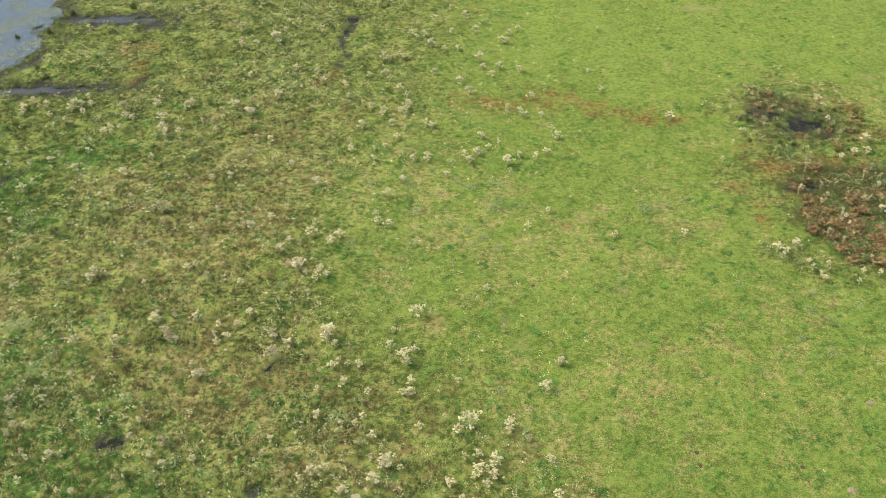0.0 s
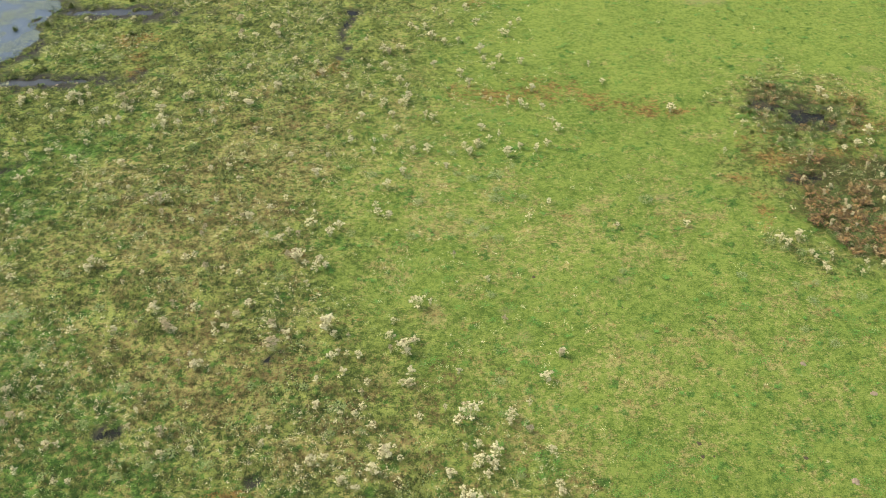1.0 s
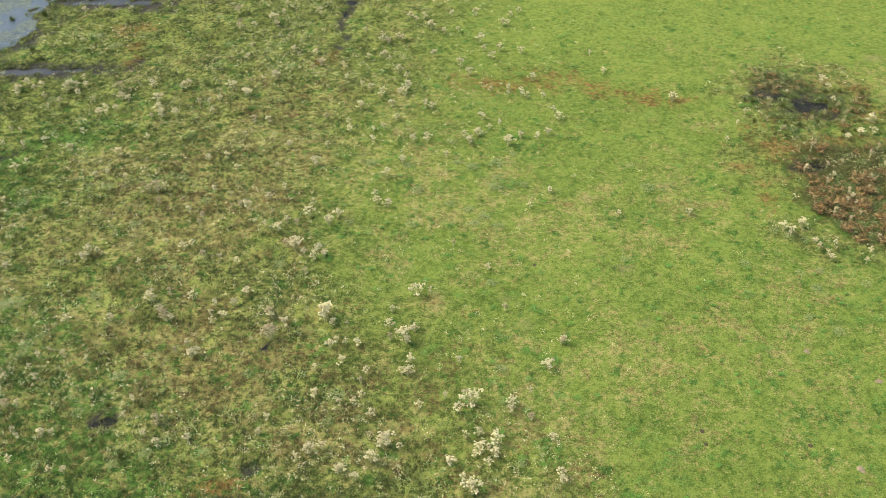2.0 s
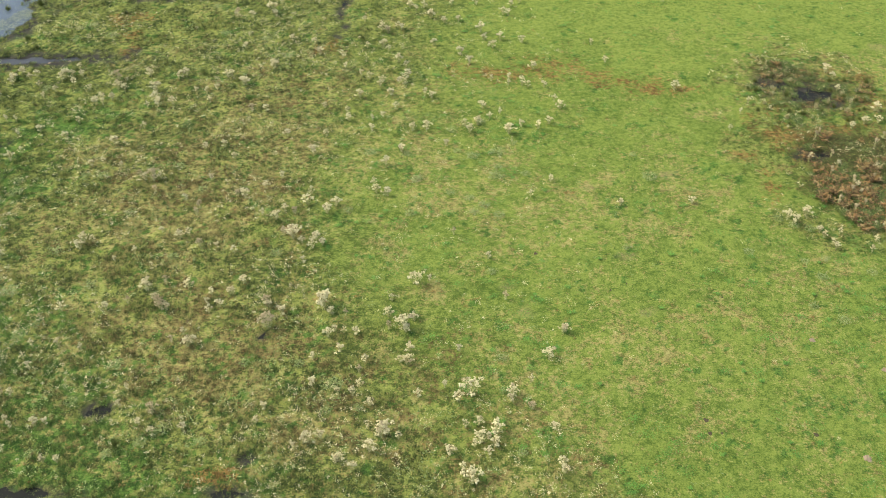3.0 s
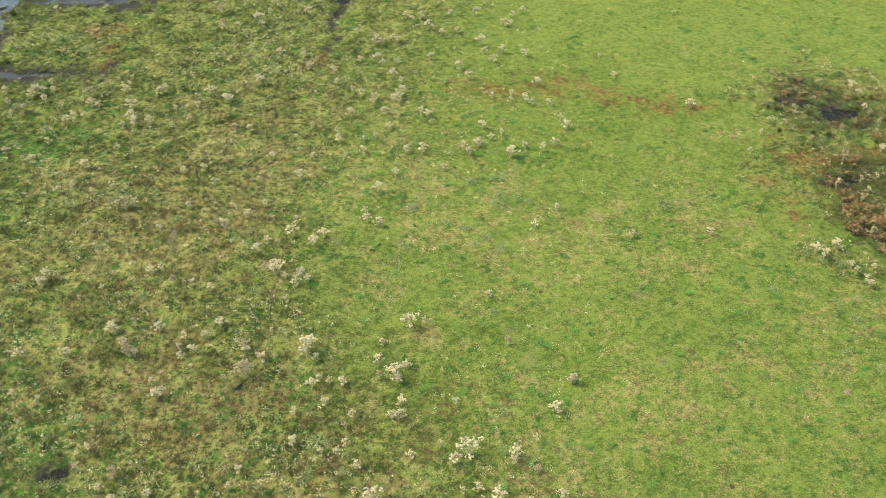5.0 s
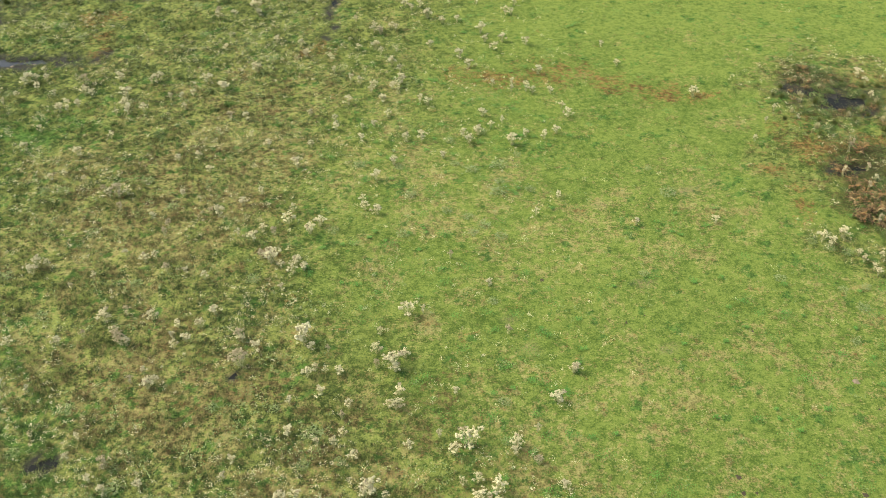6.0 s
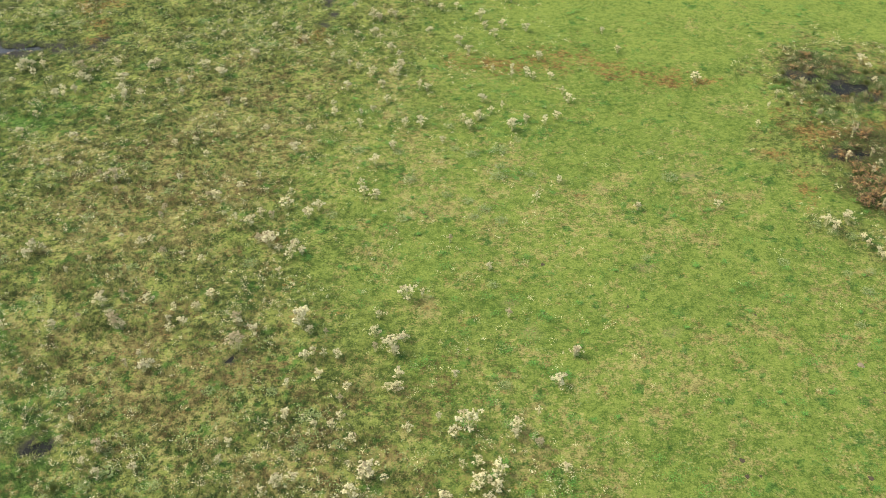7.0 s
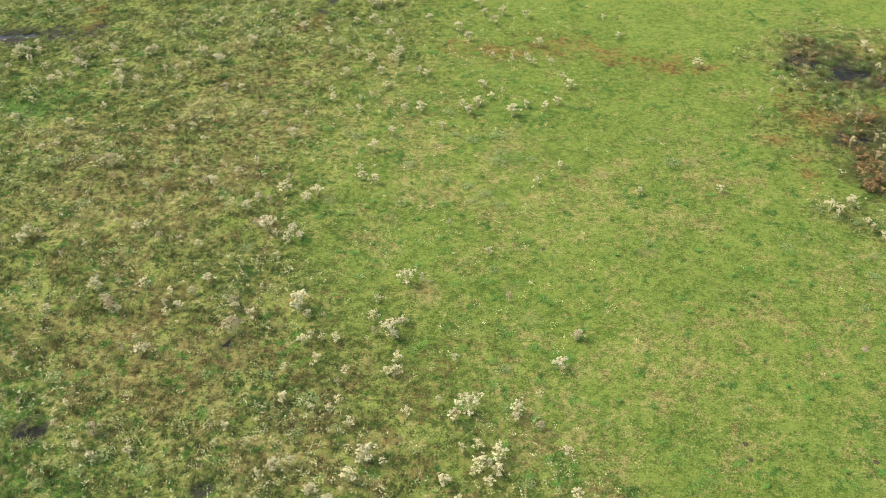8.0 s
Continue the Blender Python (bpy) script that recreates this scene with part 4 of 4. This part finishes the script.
HERBS.append([
    (-35.1, 75.4, 0.72), (-34.2, 87.4, 0.80), (-31.9, 85.1, 0.78), (-35.1, 84.6, 0.78), (-20.9, 85.6, 0.73), (-14.2, 81.2, 0.70),
    (-16.8, 84.5, 0.72), (-22.7, 91.5, 0.70), (-20.9, 63.4, 0.65), (-23.3, 57.6, 0.61), (-27.6, 53.1, 0.67), (-24.2, 49.5, 0.60),
    (-27.4, 44.7, 0.68), (-26.6, 45.7, 0.54), (3.3, 69.7, 0.59), (0.8, 68.5, 0.53), (24.8, 56.4, 0.52), (25.7, 55.7, 0.60),
    (26.8, 55.3, 0.60), (-9.0, 42.1, 0.51),
])
DUNG = [
    (6.6, 52.7, 0.27), (15.5, 37.4, 0.27), (15.5, 36.4, 0.27), (16.2, 36.4, 0.19), (21.7, 36.3, 0.27), (24.3, 42.0, 0.19),
    # from (12.6, 49.4) on: tiny dark dots in the turf, built as cowpats
    (11.4, 48.8, 0.17), (5.5, 65.9, 0.20), (-6.0, 61.2, 0.13), (12.6, 49.4, 0.16), (12.8, 46.5, 0.14), (10.4, 44.9, 0.17), (18.8, 48.0, 0.19), (19.7, 46.8, 0.13),
    (15.8, 46.7, 0.12), (16.6, 43.3, 0.13), (18.7, 42.3, 0.13), (21.1, 46.3, 0.12), (14.6, 40.6, 0.14), (20.2, 40.0, 0.12),
]
STONES = [
    (24.1, 34.6, 0.37), (23.7, 44.0, 0.30), (27.5, 41.4, 0.33), (-36.6, 79.7, 0.21), (-36.4, 80.2, 0.21), (-34.6, 80.5, 0.22),
    (-9.4, 91.6, 0.29), (-10.0, 90.9, 0.23),
]
RUSHES = [
    (-40.9, 92.1, 0.95), (-33.4, 97.6, 1.11), (-39.7, 84.5, 0.78), (-38.3, 82.8, 0.77), (-31.7, 89.9, 0.82), (27.0, 74.9, 0.62),
    (34.3, 74.7, 0.62), (-18.9, 35.7, 0.75), (-20.6, 39.5, 0.57), (-44.0, 91.2, 0.82), (-39.6, 96.3, 0.86),
]


LOW = lambda w: max(w, 0.45) + 0.2
rng_w = np.random.RandomState(21)
CREAM = "tall dry weed with cream-white fluffy seed heads in pasture"
PALE = "bushy weed topped with pale woolly seed clusters among grass"
weeds = [lambda s=s, h=h, g=g, lab=lab: fluffy_weed(s, h, M_FLUFF, lab, g)
         for s, h, g, lab in ((1, 11, 1.0, CREAM), (2, 9, 0.9, CREAM), (3, 13, 1.0, PALE), (4, 8, 0.8, CREAM), (5, 12, 1.1, PALE), (6, 9, 1.0, PALE))]
for bed in SEED_WEEDS:
    sow(bed, weeds, LOW, "seed-head weeds in the pasture", rng_w)
sow(TAN_WEEDS, [lambda: fluffy_weed(11, 10, M_FLUFF_TAN, "withered tan weed with brownish seed heads among tussocks"),
                lambda: fluffy_weed(12, 8, M_FLUFF_TAN, "withered tan weed with brownish seed heads among tussocks")],
    LOW, "withered tan weeds", rng_w)
for bed in HERBS:
    sow(bed, [lambda: low_herb(21, 45, "low grey-green herb patch dotted with small white flowers"),
              lambda: low_herb(22, 26, "low grey-green herb patch with a few white flowers"),
              lambda: low_herb(23, 65, "low leafy herb thick with small white flowers")], lambda w: max(w, 0.75), "white-flowered herbs", rng_w)
sow(RUSHES, [lambda: rush_tuft(31), lambda: rush_tuft(32)], lambda w: w * 0.9, "rush tufts by the wet ground", rng_w)


# ---- bracken and scrub on the wet hollow's edge ----
def strewn(blobs, count, seed, lo, hi):
    rng = np.random.RandomState(seed)
    out = []
    while len(out) < count:
        bx, by, rx, ry, turn = blobs[rng.randint(len(blobs))]
        x, y = bx + rng.uniform(-rx, rx), by + rng.uniform(-ry, ry)
        ax, ay = np.array([x]), np.array([y])
        if patches(ax, ay, blobs, 33, 0.5, 2.5, 0.3)[0] > 0.5 and patches(ax, ay, WATER, 41, 1.0, 0.9, 0.3)[0] < 0.3:
            out.append((x, y, rng.uniform(lo, hi)))
    return out


FERN = "withered rust-brown bracken clump with arching fronds"
sow(strewn(FERNY, 140, 51, 0.5, 1.15), [lambda: bracken_clump(41, FERN), lambda: bracken_clump(42, FERN), lambda: bracken_clump(43, FERN)],
    lambda w: w, "withered bracken", rng_w)
sow(strewn(FERNY, 210, 52, 0.4, 0.95), [lambda: scrub_mound(44), lambda: scrub_mound(45)], lambda w: w * 0.8, "scrub mounds", rng_w)
sow(strewn([BRACKEN[1]], 26, 53, 0.4, 0.9), [lambda: bracken_clump(46, "brown withered fern beside the dark pool"), lambda: scrub_mound(47), lambda: scrub_mound(48)],
    lambda w: w * 0.8, "scrub by the pool", rng_w)

sow(strewn(FERNY[:2], 24, 54, 0.28, 0.5), [lambda: fluffy_weed(71, 7, M_FLUFF_TAN, "slender pale plume weed rising from withered bracken", 0.6),
                                                   lambda: fluffy_weed(72, 6, M_FLUFF_TAN, "slender tan plume weed rising from withered bracken", 0.6)],
    lambda w: w * 1.7, "plume weeds in the bracken", rng_w)

HOLLOW = [(31.5, 70.8, 5.5, 2.2, 0), (30.5, 75.6, 3.6, 1.8, 0), (35.5, 74.5, 2.5, 2.5, 0)]
sow(strewn(HOLLOW, 70, 55, 0.35, 0.8), [lambda: scrub_mound(73), lambda: scrub_mound(74), lambda: bracken_clump(75, "brown withered fern in the wet hollow")],
    lambda w: w * 0.7, "scrub in the wet hollow", rng_w)
sow(strewn(HOLLOW, 45, 56, 0.35, 0.7), [lambda: rush_tuft(76), lambda: rush_tuft(77, M_STEM, "straw-coloured spiky tuft of withered rushes in wet ground")], lambda w: w, "rushes in the wet hollow", rng_w)

sow([(-21.4, 69.2, 0.8), (-21.0, 68.7, 0.5)], [lambda: scrub_mound(49)], lambda w: w, "dark scrub in the tussocks", rng_w)

# ---- droppings and stones ----
PAT = "dark crusted cowpat lying on cropped turf"
sow(DUNG, [lambda: lump("cowpat", 61, M_DUNG, PAT, "dung", 0.28), lambda: lump("cowpat", 62, M_DUNG, PAT, "dung", 0.32)], lambda w: w, "cowpats", rng_w)
sow(STONES, [lambda: lump("stone", 63, M_STONE, "pale rounded stone half sunk in the turf", "stone", 0.5)], lambda w: w, "stones", rng_w)
